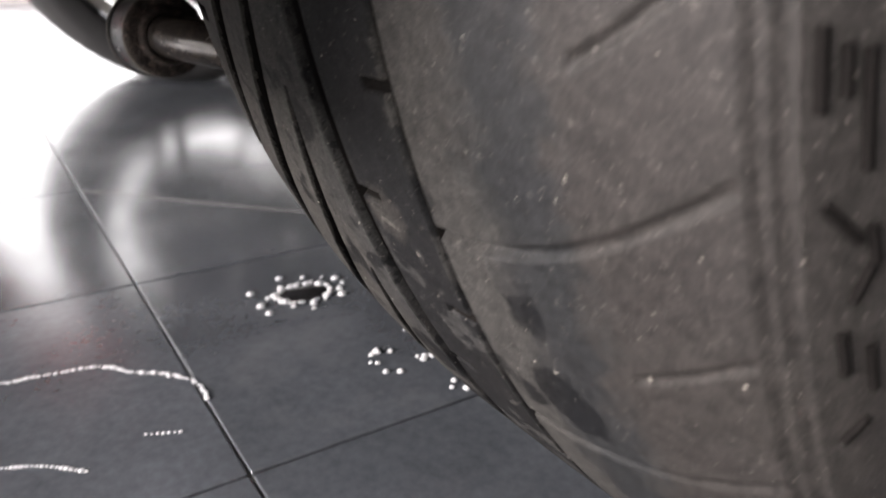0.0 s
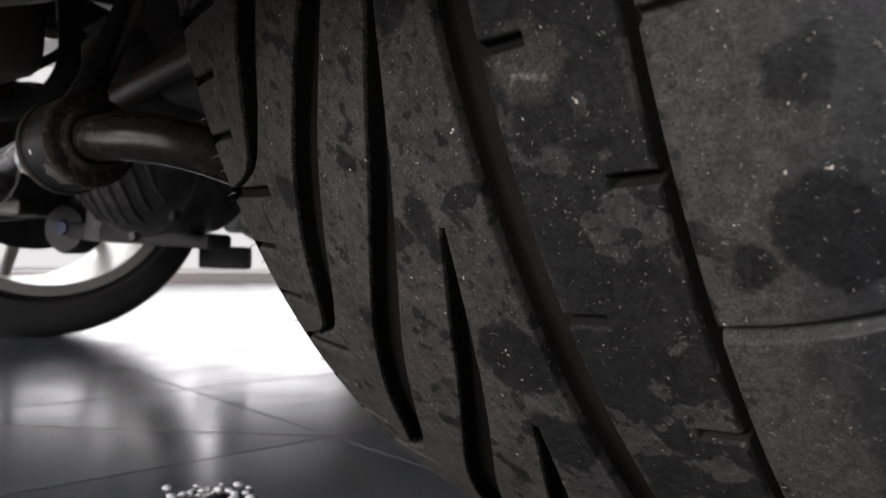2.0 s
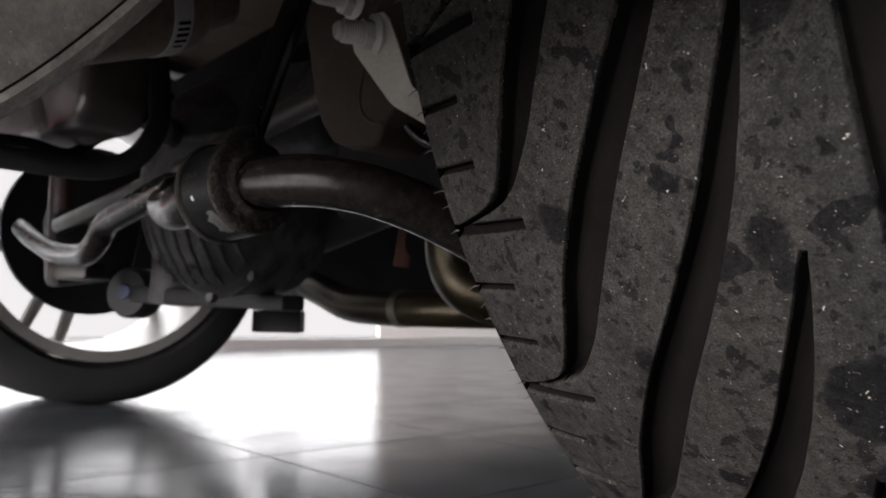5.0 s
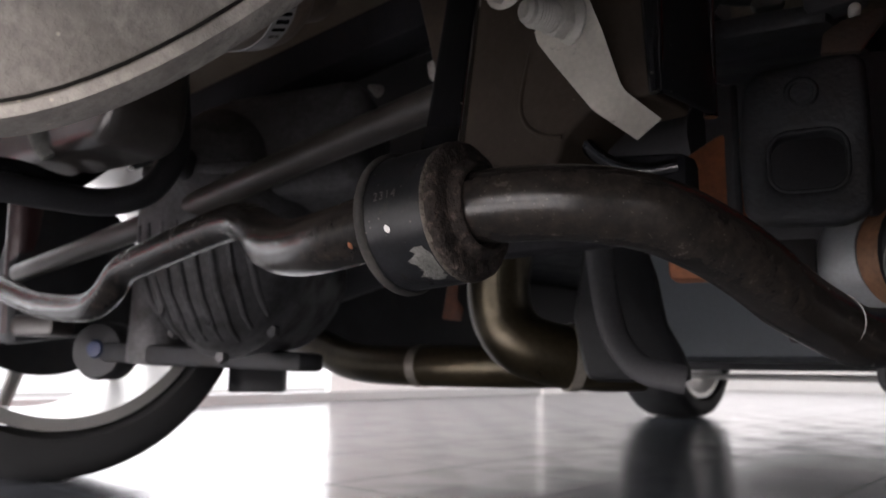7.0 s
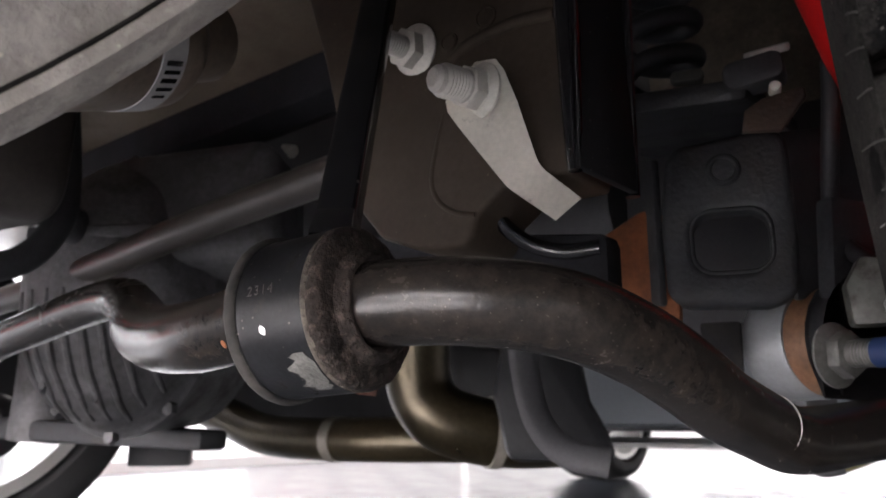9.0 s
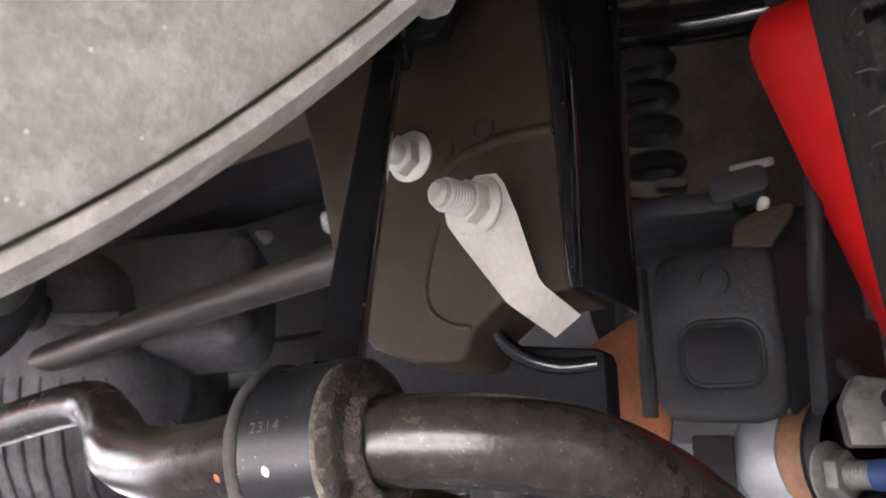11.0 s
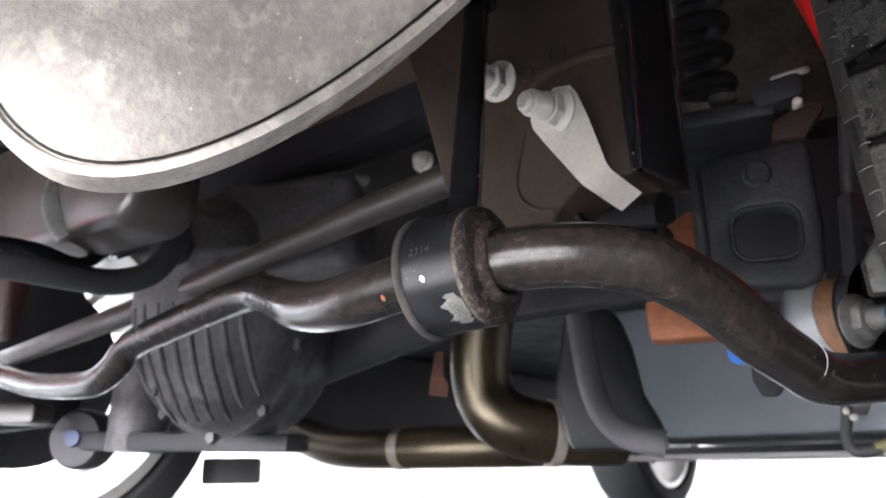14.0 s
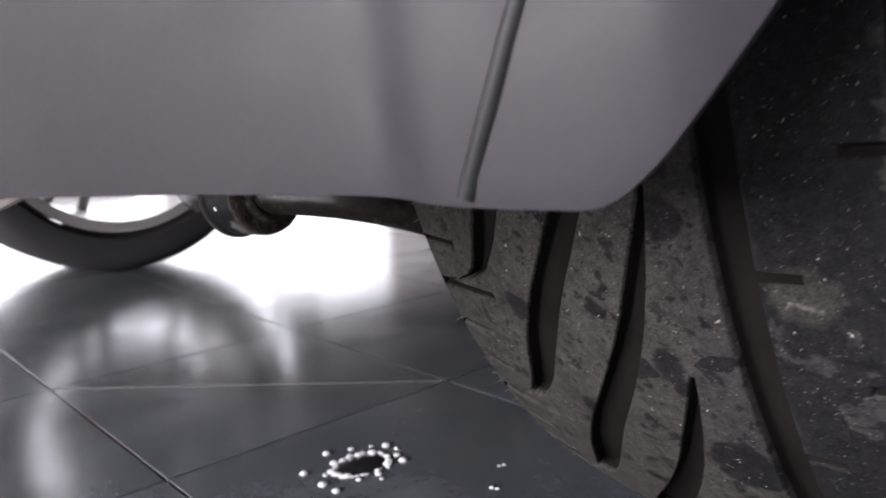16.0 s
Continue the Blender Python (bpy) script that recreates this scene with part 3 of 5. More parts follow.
def wheel(name, x, y, r, width, inward, label, spokes=5):
    """A wheel whose inner face looks along inward (x sign): tyre, barrel, spokes, brake disc and hub."""
    m = axes((x, y, r), (inward, 0, 0))
    h = width / 2
    rim = part(name, lathe([(r * 0.70, h * 0.9), (r * 0.76, h * 0.92), (r * 0.765, h * 0.8), (r * 0.73, h * 0.7), (r * 0.69, 0), (r * 0.70, -h * 0.7), (r * 0.75, -h * 0.85), (r * 0.75, -h * 0.9), (r * 0.70, -h * 0.86), (r * 0.67, -h * 0.6), (r * 0.67, 0), (r * 0.70, h * 0.66)], m, 64, closed=True), ALLOY, car, label)
    part("tyre", lathe([(r * 0.77, h * 0.82), (r * 0.8, h * 1.0), (r * 0.9, h * 1.04), (r * 0.965, h * 0.95), (r * 0.995, h * 0.78), (r, 0), (r * 0.995, -h * 0.78), (r * 0.965, -h * 0.95), (r * 0.9, -h * 1.04), (r * 0.8, -h), (r * 0.77, -h * 0.82)], m, 72, closed=True), RUBBER_FAR, rim, "black rubber tyre")
    for k in range(spokes):
        for off in (-0.16, 0.16):
            a = 2 * math.pi * k / spokes + 0.35
            p, q = a + off * 1.5, a + off
            ends = [m @ Vector((rr * math.cos(b), rr * math.sin(b), hh)) for rr, b, hh in ((r * 0.18, p, -h * 0.45), (r * 0.45, (p + q) / 2, -h * 0.55), (r * 0.69, q, -h * 0.72))]
            part("spoke", tube(ends, lambda s: 0.017 - 0.004 * s, 10, 4, squash=0.7), ALLOY, rim)
    part("brake_disc", lathe([(0, h * 0.1), (r * 0.5, h * 0.1), (r * 0.5, h * -0.02), (0, h * -0.02)], m, 48), ARM, rim, "dark brake disc")
    part("hub", lathe([(0, h * 0.2), (r * 0.16, h * 0.2), (r * 0.2, -h * 0.1), (r * 0.2, -h * 0.7), (0, -h * 0.7)], m, 32), ARM, rim, "dark steel hub")
    return rim


wheel("rear_wheel", -1.53, 0.01, 0.345, 0.27, 1, "alloy wheel with paired spokes on the far side of the axle")
wheel("front_wheel", -1.50, 2.52, 0.33, 0.23, 1, "alloy front wheel far off under the sill")

# stabiliser bar
BAR_PATH = [(-1.12, -0.225, 0.30), (-1.015, -0.236, 0.277), (-0.90, -0.245, 0.255), (-0.83, -0.249, 0.2465), (-0.76, -0.2525, 0.2425), (-0.727, -0.2545, 0.2455), (-0.704, -0.255, 0.255), (-0.688, -0.2555, 0.2665), (-0.67, -0.256, 0.2725), (-0.63, -0.257, 0.2775), (-0.56, -0.2585, 0.286), (-0.52, -0.260, 0.289), (-0.496, -0.264, 0.2865), (-0.47, -0.275, 0.2785), (-0.435, -0.292, 0.267), (-0.402, -0.310, 0.257), (-0.372, -0.319, 0.2505), (-0.336, -0.328, 0.2485), (-0.306, -0.328, 0.2515), (-0.276, -0.3265, 0.2535), (-0.249, -0.3255, 0.2532), (-0.2174, -0.314, 0.2527), (-0.1951, -0.295, 0.2488), (-0.1833, -0.269, 0.2411), (-0.1765, -0.2443, 0.2321), (-0.1724, -0.219, 0.2227), (-0.1685, -0.188, 0.2155), (-0.1625, -0.1603, 0.2088), (-0.1549, -0.1315, 0.209), (-0.143, -0.10, 0.212), (-0.12, -0.06, 0.216)]
bar = part("stabiliser_bar", tube(BAR_PATH, lambda s: 0.0126 + 0.0015 * min(1, max(0, (s - 0.38) / 0.12)), 32, 6), BAR, car, "dark brown-black painted steel stabiliser bar, scuffed and shiny")
for place, out, size, mat, label in (
    ((-0.3067, -0.3389, 0.2425), (0.05, -0.78, -0.63), 0.0021, RUST, "orange rust spot"),
    ((-0.2180, -0.3287, 0.2560), (0.35, -0.91, 0.23), 0.0013, CHIP, "pale stone chip"),
    ((-0.1611, -0.2350, 0.2310), (0.97, -0.10, 0.21), 0.0010, CHIP, "pale stone chip"),
    ((-0.1618, -0.2384, 0.2328), (0.97, -0.08, 0.23), 0.0012, CHIP, "pale stone chip"),
    ((-0.2056, -0.3142, 0.2633), (0.44, -0.35, 0.82), 0.0009, CHIP, "pale stone chip"),
    ((-0.1804, -0.2960, 0.2453), (0.89, -0.44, -0.14), 0.0008, CHIP, "pale stone chip"),
):
    part("paint_chip", lathe([(0, 0.0003), (size * 0.7, 0.00025), (size, -0.0003)], axes(place, out) @ Matrix.Diagonal((1.0, 0.65, 1, 1)), 9), mat, bar, label)
m = axes((-0.167, -0.18, 0.2137), Vector((-0.1625, -0.1603, 0.2088)) - Vector((-0.1724, -0.219, 0.2227)))
part("paint_ring", lathe([(0.0138, -0.0008), (0.01425, -0.0003), (0.01425, 0.0003), (0.0138, 0.0008)], m, 40), BAND, bar, "thin pale scratch ring")

# bushing that clamps the bar, with its hanger link
BUSH = Vector((-0.2668, -0.3257, 0.2518))
AX = Vector((0.985, 0.09, 0.06)).normalized()
m = axes(BUSH, AX)
bush = part("bushing_clamp", lathe([(0.0135, -0.0215), (0.0262, -0.0215), (0.0283, -0.0212), (0.0288, -0.0203), (0.0288, -0.0184), (0.0282, -0.0176), (0.0276, -0.0172), (0.0274, -0.016), (0.0274, 0.008), (0.0272, 0.0092), (0.0265, 0.0096), (0.0135, 0.0096)], m, 72), SHELL, car, "black steel clamp shell with chipped paint and stamped marks")


def rough_lathe(profile, m, seg, amount, seed):
    """A turned shape with a crumbling surface."""
    bm = lathe(profile, m, seg)
    inv = m.inverted()
    for v in bm.verts:
        p = inv @ v.co
        k = noise.noise(p * 260 + Vector((seed, 0, 0))) + 0.6 * noise.noise(p * 700)
        r = Vector((p.x, p.y, 0)).normalized()
        v.co = m @ (p + (r * 0.6 + Vector((0, 0, 1))) * amount * k)
    return bm


part("bushing_rubber", rough_lathe([(0.0135, 0.008), (0.0255, 0.009), (0.0266, 0.0096), (0.0272, 0.0105), (0.0272, 0.0125), (0.0266, 0.0138), (0.0258, 0.0146), (0.0245, 0.0152), (0.0232, 0.0155), (0.0218, 0.0156), (0.0204, 0.0158), (0.0196, 0.0159), (0.0188, 0.0172), (0.0182, 0.0193), (0.0172, 0.0202), (0.016, 0.0202), (0.0149, 0.0188), (0.0143, 0.0175), (0.0138, 0.016), (0.0135, 0.015)], m, 150, 0.0005, 3.0), BUSH_RUBBER, bush, "crumbling brown rubber bushing")


def on_shell(spots, lift, parent, mat, name, label):
    """Small raised patches on the clamp shell, given as (angle, along) outlines in degrees and metres."""
    bm = bmesh.new()
    for outline in spots:
        vs = [bm.verts.new(m @ Vector(((0.0274 + lift) * math.cos(radians(a)), (0.0274 + lift) * math.sin(radians(a)), h))) for a, h in outline]
        bm.faces.new(vs)
    return part(name, bm, mat, parent, label, False)


bm_ref = m.inverted()
seen = bm_ref @ Vector((-0.268, -0.46, 0.226))
FACE = math.degrees(math.atan2(seen.y, seen.x))
probe = [(m @ Vector((math.cos(radians(FACE + s * 30)), math.sin(radians(FACE + s * 30)), 0))).z for s in (-1, 1)]
DOWN = -1 if probe[1] < probe[0] else 1
random.seed(12)
bm = bmesh.new()
edge = []
for k in range(15):
    lo = -19 + 38 * k / 14
    w = 0.0055 * math.sqrt(max(0.02, 1 - (lo / 20) ** 2))
    a = radians(FACE - DOWN * 43 + lo)
    edge.append([bm.verts.new(m @ Vector((0.0276 * math.cos(a), 0.0276 * math.sin(a), h))) for h in (0.0046 - w * random.uniform(0.7, 1.9), 0.0046, min(0.0088, 0.0046 + w * random.uniform(0.6, 1.1)))])
for p, q in zip(edge, edge[1:]):
    for k in range(2):
        bm.faces.new((p[k], p[k + 1], q[k + 1], q[k]))
part("chipped_patch", bm, CHIP, bush, "bare grey patch of flaked paint", False)
on_shell([[(FACE - DOWN * 6 + 3.2 * math.cos(a) * (1 + 0.3 * math.sin(2 * a)), -0.0068 + 0.0014 * math.sin(a)) for a in (2 * math.pi * k / 9 for k in range(9))]], 0.0003, bush, MARK, "paint_dot", "white paint dot")
font = bpy.data.curves.new("stamp", "FONT")
font.body, font.size, font.extrude, font.space_character = "2314", 0.0046, 0.00012, 1.25
stamp_ob = bpy.data.objects.new("stamp", font)
stamp = bmesh.new()
stamp.from_mesh(stamp_ob.to_mesh())
stamp_ob.to_mesh_clear()
bpy.data.objects.remove(stamp_ob)
a = radians(FACE + DOWN * 18)
out_way = m.to_3x3() @ Vector((math.cos(a), math.sin(a), 0))
along = m.to_3x3() @ Vector((0, 0, 1))
if along.x < 0:
    along = -along
stamp.transform(axes(m @ Vector((0.0274 * math.cos(a), 0.0274 * math.sin(a), -0.0128)), out_way, along))
part("stamped_number", stamp, ROD, bush, "small worn stamped number", False)
part("shell_rim", rough_lathe([(0.0283, -0.0216), (0.0291, -0.0211), (0.0294, -0.0203), (0.0293, -0.0188), (0.0287, -0.0178), (0.0280, -0.0174)], m, 150, 0.0003, 8), DARK_BROWN, bush, "dusty brown rolled rim of the clamp")
part("rubber_lip", rough_lathe([(0.0262, 0.0086), (0.0272, 0.0091), (0.0276, 0.0098), (0.0275, 0.0108), (0.0270, 0.0115), (0.0262, 0.0118)], m, 150, 0.0004, 5), LIP, bush, "pale crusted lip of the rubber")
bm = bmesh.new()
link_lo, link_hi = Vector((-0.2695, -0.3235, 0.277)), Vector((-0.3215, -0.2335, 0.478))
mm = axes(link_lo, link_hi - link_lo, (0.50, -0.87, 0))
slab(rect(0.0125, 0.0148), (link_hi - link_lo).length, mm, 0.0024, bm, seg=4)
slab([(-0.0152, -0.0085), (0.0085, -0.0085), (0.0072, -0.002), (0.0066, 0.005), (-0.0066, 0.005), (-0.0085, 0.0032), (-0.0108, 0.0), (-0.0132, -0.0045)], 0.015, mm @ pose(0, 0.0075, 0.006, 90, 0, 0), 0.0012, bm)
slab(rounded(0.034, 0.022, 0.004), 0.014, mm @ pose(0, 0, (link_hi - link_lo).length - 0.012), 0.002, bm)
part("hanger_link", bm, GLOSS, bush, "square black hanger link with a bright edge", True)


def stud(name, tip, way, parent, label, r=0.0062, length=0.022, hexr=0.011, flange=0.0145):
    """A nut with flange and a threaded stud that sticks out along way to tip."""
    way = Vector(way).normalized()
    m = axes(Vector(tip) - way * length, way)
    bm = lathe([(0.0, length), (r * 0.55, length), (r * 0.8, length - 0.002), (r * 0.82, length - 0.0045), (r, length - 0.0055)] + [(r * (0.93 if k % 2 else 1.02), length - 0.006 - 0.0009 * k) for k in range(int((length - 0.014) / 0.0009))] + [(r, 0.007), (r, 0)], m, 24)
    ob = part(name, bm, BOLT, parent, label)
    hx = [(hexr * math.cos(radians(60 * k)), hexr * math.sin(radians(60 * k))) for k in range(6)]
    part("nut", slab(hx, 0.0085, m @ pose(0, 0, -0.001), 0.0008), BOLT, ob)
    part("flange", lathe([(0, -0.003), (flange, -0.003), (flange, -0.0018), (hexr * 1.02, 0.0008), (0, 0.0012)], m, 36), BOLT, ob)
    return ob


# body bracket box behind the link: brown rear face, glossy black side
FACE_ON = axes((0, -0.212, 0), (0, 1, 0), (1, 0, 0)) @ Matrix.Scale(-1, 4, (0, 1, 0))
body_box = part("body_bracket", slab([(-0.452, 0.61), (-0.416, 0.495), (-0.392, 0.426), (-0.3715, 0.353), (-0.361, 0.329), (-0.345, 0.311), (-0.323, 0.3025), (-0.305, 0.2995), (-0.291, 0.2995), (-0.2865, 0.304), (-0.283, 0.3145), (-0.268, 0.3255), (-0.233, 0.326), (-0.231, 0.36), (-0.233, 0.40), (-0.2385, 0.467), (-0.249, 0.61)], 0.045, FACE_ON, 0.003, seg=3), BROWN, car, "dark brown painted folded steel body bracket")
# the plate's black side: a broad folded edge, a flat web and a narrow rear edge
part("glossy_side_plate", plate([(-0.2290, -0.2150, 0.3255), (-0.2185, -0.1770, 0.3205), (-0.2168, -0.1770, 0.44), (-0.2168, -0.1770, 0.62), (-0.2460, -0.2150, 0.62), (-0.2350, -0.2150, 0.466), (-0.2308, -0.2150, 0.404)], 0.004, 0.0012), SATIN, body_box, "glossy black steel side plate")
part("plate_flange", tube([(-0.2292, -0.2145, 0.3250), (-0.2298, -0.2145, 0.360), (-0.2308, -0.2140, 0.404), (-0.2345, -0.2130, 0.466), (-0.2430, -0.2120, 0.545), (-0.2500, -0.2110, 0.62)], lambda q: 0.0034 + 0.0050 * q ** 0.7, 16, 5), GLOSS, body_box, "broad rolled glossy black edge")
part("plate_flange", tube([(-0.2185, -0.1765, 0.3200), (-0.2180, -0.1765, 0.378), (-0.2170, -0.1765, 0.438), (-0.2168, -0.1765, 0.62)], 0.0036, 12, 4), GLOSS, body_box, "narrow rolled glossy black edge")
part("plate_fold", tube([(-0.2240, -0.2030, 0.3250), (-0.2248, -0.2035, 0.345), (-0.2262, -0.2050, 0.372), (-0.2285, -0.2075, 0.405)], lambda q: 0.0016 * (1 - 0.7 * q), 10, 4), GLOSS, body_box, "fold that runs into the black web")
random.seed(31)
bm = bmesh.new()
for k in range(16):
    q = k / 15
    c = Vector((-0.2215 - 0.0028 * q + random.uniform(-0.0006, 0.0006), -0.2005 - 0.0022 * q + random.uniform(-0.0012, 0.0012), 0.328 + 0.027 * q))
    lathe([(0.0009, -0.0004), (0.0007, 0.0004), (0, 0.0006)], axes(c, (0.96, -0.27, 0)) @ Matrix.Diagonal((random.uniform(1.0, 2.2), random.uniform(0.5, 1.0), 1, 1)), 7, bm)
part("scuff", bm, BOLT, body_box, "bright scuffs through the black paint")
part("pressed_crease", tube([(-0.3035, -0.2108, 0.372), (-0.309, -0.2112, 0.352), (-0.3115, -0.2114, 0.337), (-0.3075, -0.2114, 0.3255), (-0.297, -0.2114, 0.3175), (-0.285, -0.2112, 0.3145)], 0.0016, 10, 5), BROWN, body_box, "shallow pressed crease in the bracket")
part("edge_wire", tube([(-0.286, -0.195, 0.322), (-0.2815, -0.188, 0.312), (-0.272, -0.179, 0.3035), (-0.258, -0.172, 0.2995), (-0.240, -0.168, 0.300)], 0.0042, 12, 5), GLOSS, body_box, "bent black edge below the bracket")
# Added sheet: its black stands for the darkness below the bracket.
part("lower_shield", plate([(-0.40, -0.150, 0.262), (-0.235, -0.150, 0.262), (-0.235, -0.150, 0.307), (-0.40, -0.150, 0.33)], 0.02, 0.006), DULL, body_box, "black sheet standing for the dark gap below the bracket")
part("spot", lathe([(0, 0.001), (0.002, 0.0008), (0.0026, 0)], axes((-0.2355, -0.2132, 0.4055), (0, -1, 0)), 12), MARK, body_box, "small pale spot")
part("pressed_ridge", tube([(-0.238, -0.2112, 0.4065), (-0.255, -0.2116, 0.4085), (-0.273, -0.2116, 0.408), (-0.290, -0.2114, 0.4045), (-0.302, -0.211, 0.397)], 0.0036, 12, 5), BROWN, body_box)
for x, z, r in ((-0.277, 0.4175, 0.0062), (-0.300, 0.411, 0.0052)):
    part("plug", lathe([(0, 0.0008), (r * 0.72, 0.0008), (r * 0.78, 0.0002), (r * 0.84, 0.0012), (r, 0.001), (r * 1.05, 0)], axes((x, -0.212, z), (0, -1, 0)), 24), BROWN, body_box, "small painted plug in the bracket")
part("hanger_plate", plate([(-0.338, -0.226, 0.472), (-0.289, -0.226, 0.464), (-0.278, -0.226, 0.482), (-0.275, -0.226, 0.54), (-0.338, -0.226, 0.54)], 0.012, 0.002), GLOSS, body_box, "black hanger plate at the link's top")

# pale zinc clip and its stud
bm = bmesh.new()
leaf = [bm.verts.new(p) for p in ((-0.257, -0.2262, 0.319), (-0.2443, -0.22, 0.329), (-0.2505, -0.2285, 0.360), (-0.2545, -0.2325, 0.3745), (-0.2575, -0.2346, 0.3795), (-0.2665, -0.2375, 0.3795), (-0.2715, -0.2388, 0.3745), (-0.281, -0.2415, 0.362), (-0.2803, -0.2405, 0.3565), (-0.275, -0.2365, 0.347))]
foot = [bm.verts.new(p) for p in ((-0.2455, -0.2035, 0.307), (-0.2345, -0.1985, 0.317))]
bm.faces.new(leaf)
bm.faces.new((leaf[1], leaf[0], *foot))
fold = [e for e in bm.edges if len(e.link_faces) == 2]
bmesh.ops.bevel(bm, geom=fold, offset=0.004, segments=5, affect="EDGES", profile=0.5)
bmesh.ops.recalc_face_normals(bm, faces=bm.faces)
bmesh.ops.solidify(bm, geom=list(bm.faces), thickness=0.0026)
clip = part("zinc_clip", bm, ZINC, body_box, "pale zinc-plated bent steel clip", True)
stud("clip_stud", (-0.2739, -0.2612, 0.3647), (-0.2630, -0.9632, -0.0550), body_box, "pale threaded stud through the clip", r=0.0078, length=0.026, hexr=0.0105, flange=0.0135)
stud("bracket_bolt", (-0.292, -0.262, 0.4845), (-0.1, -1.1, -0.1), body_box, "pale flanged nut on a stud", hexr=0.0105, flange=0.0145)
stud("bracket_bolt", (-0.3275, -0.245, 0.410), (-0.12, -1.0, -0.08), body_box, "pale flanged nut on a stud", length=0.0315, hexr=0.0112, flange=0.0155)

# muffler
MUF_C, MUF_N, MUF_U = Vector((-0.2254, -0.4136, 0.4189)), Vector((0.8, -0.6, 0)), Vector((0.6, 0.8, 0))
MUF_Z = Vector((0, 0, 1))
MA = math.cos(0.9203) * MUF_U + math.sin(0.9203) * MUF_Z
MB = -math.sin(0.9203) * MUF_U + math.cos(0.9203) * MUF_Z


def oval(ka, kb, back, bm, shift=(0, 0, 0), seg=96, e=2.27):
    out = []
    for k in range(seg):
        a = 2 * math.pi * k / seg
        c, s = math.cos(a), math.sin(a)
        f = (abs(c) ** e + abs(s) ** e) ** (-1 / e)
        out.append(bm.verts.new(MUF_C + MA * (0.2 * ka * f * c) + MB * (0.0701 * kb * f * s) + MUF_N * back + Vector(shift)))
    return out


def skin(rings, bm, cap=True):
    for a, b in zip(rings, rings[1:]):
        for k in range(len(a)):
            bm.faces.new((a[k], a[(k + 1) % len(a)], b[(k + 1) % len(a)], b[k]))
    if cap:
        bm.faces.new(rings[-1])
    bmesh.ops.recalc_face_normals(bm, faces=bm.faces)
    return bm


bm = bmesh.new()
muffler = part("muffler", skin([oval(0.7, 0.6, -0.16, bm, (-0.06, 0.02, 0.12)), oval(0.9, 0.85, -0.05, bm, (-0.01, 0.0, 0.03)), oval(0.985, 0.96, -0.012, bm), oval(0.985, 0.96, 0.0, bm), oval(0.93, 0.8, 0.012, bm), oval(0.84, 0.58, 0.022, bm), oval(0.6, 0.3, 0.03, bm), oval(0.2, 0.1, 0.033, bm)], bm), MUFFLER, car, "stained grey aluminised steel muffler")
bm = bmesh.new()
part("crimped_seam", skin([oval(0.98, 0.955, -0.012, bm), oval(1.0, 1.0, -0.011, bm), oval(1.003, 1.01, -0.004, bm), oval(0.999, 0.998, 0.003, bm), oval(0.985, 0.95, 0.004, bm), oval(0.975, 0.93, 0.0, bm)], bm, False), MUFFLER, muffler, "rolled seam round the muffler end")
bm = bmesh.new()
part("grime_line", skin([oval(0.9757, 0.9335, 0.0022, bm), oval(0.9755, 0.933, 0.0028, bm), oval(0.9725, 0.9245, 0.0035, bm), oval(0.9722, 0.924, 0.0029, bm)], bm, False), DARK_BROWN, muffler, "thin dark brown line along the seam")
LABEL_BARS = ((88, 0.012, 0.009), (124, 0.0028, 0.0105), (131, 0.0022, 0.0105), (138, 0.0028, 0.0105), (146, 0.0022, 0.0105), (154, 0.0018, 0.008))
CAN_AT = axes((-0.4358, -0.3249, 0.4113), (-0.1735, 1.0, 0.4097))
part("tail_pipe", lathe([(0, -0.085), (0.034, -0.085), (0.0395, -0.078), (0.0400, -0.04), (0.0403, -0.036), (0.0400, -0.032), (0.0400, 0.022), (0.0385, 0.031), (0.034, 0.039), (0.026, 0.045), (0.024, 0.075), (0, 0.076)], CAN_AT, 56), CAN, muffler, "heat-tinted round can behind the muffler")
band = part("label_band", lathe([(0.0398, -0.0004), (0.0406, 0.0), (0.0406, 0.0163), (0.0398, 0.0167)], CAN_AT, 56), BAND, muffler, "pale label wrapped round the can")
for a, wide, tall in LABEL_BARS:
    part("label_bar", slab(rect(tall, wide), 0.0005, CAN_AT @ pose(0, 0, 0.0083, 0, 0, a) @ pose(0.0405, 0, 0, 0, 90, 0), 0), GLOSS, band, "black bar on the pale label", False)

# differential with a ribbed cover
DIFF = Vector((-0.848, -0.05, 0.352))
m = axes(DIFF, (0.5, -0.85, 0.0)) @ Matrix.Diagonal((1.12, 0.78, 1, 1))
diff = part("differential", lathe([(0.125, -0.16), (0.131, -0.02), (0.135, -0.015), (0.135, 0.0), (0.131, 0.004), (0.126, 0.03), (0.112, 0.055), (0.08, 0.078), (0.035, 0.088), (0, 0.09)], m, 64), CAST, car, "grey cast aluminium differential housing with a ribbed cover")
COVER = ((0, 0.09), (0.035, 0.088), (0.08, 0.078), (0.112, 0.055), (0.126, 0.03), (0.132, 0.004))
for k in range(8):
    off = -0.085 + 0.0245 * k
    pts = []
    for j in range(10):
        v = -0.118 + 0.0125 * j
        side = off * (1.0 - 16.0 * (v + 0.02) ** 2) + 0.012 * math.cos(22 * v)
        rr = math.hypot(side, v)
        if rr < 0.127:
            pts.append(m @ Vector((v, side, float(np.interp(rr, [q[0] for q in COVER], [q[1] for q in COVER])) - 0.0006)))
    if len(pts) > 2:
        part("rib", tube(pts, lambda s: 0.0044 * (1 - 0.5 * abs(2 * s - 1) ** 3), 8, 3), CAST, diff)
random.seed(21)
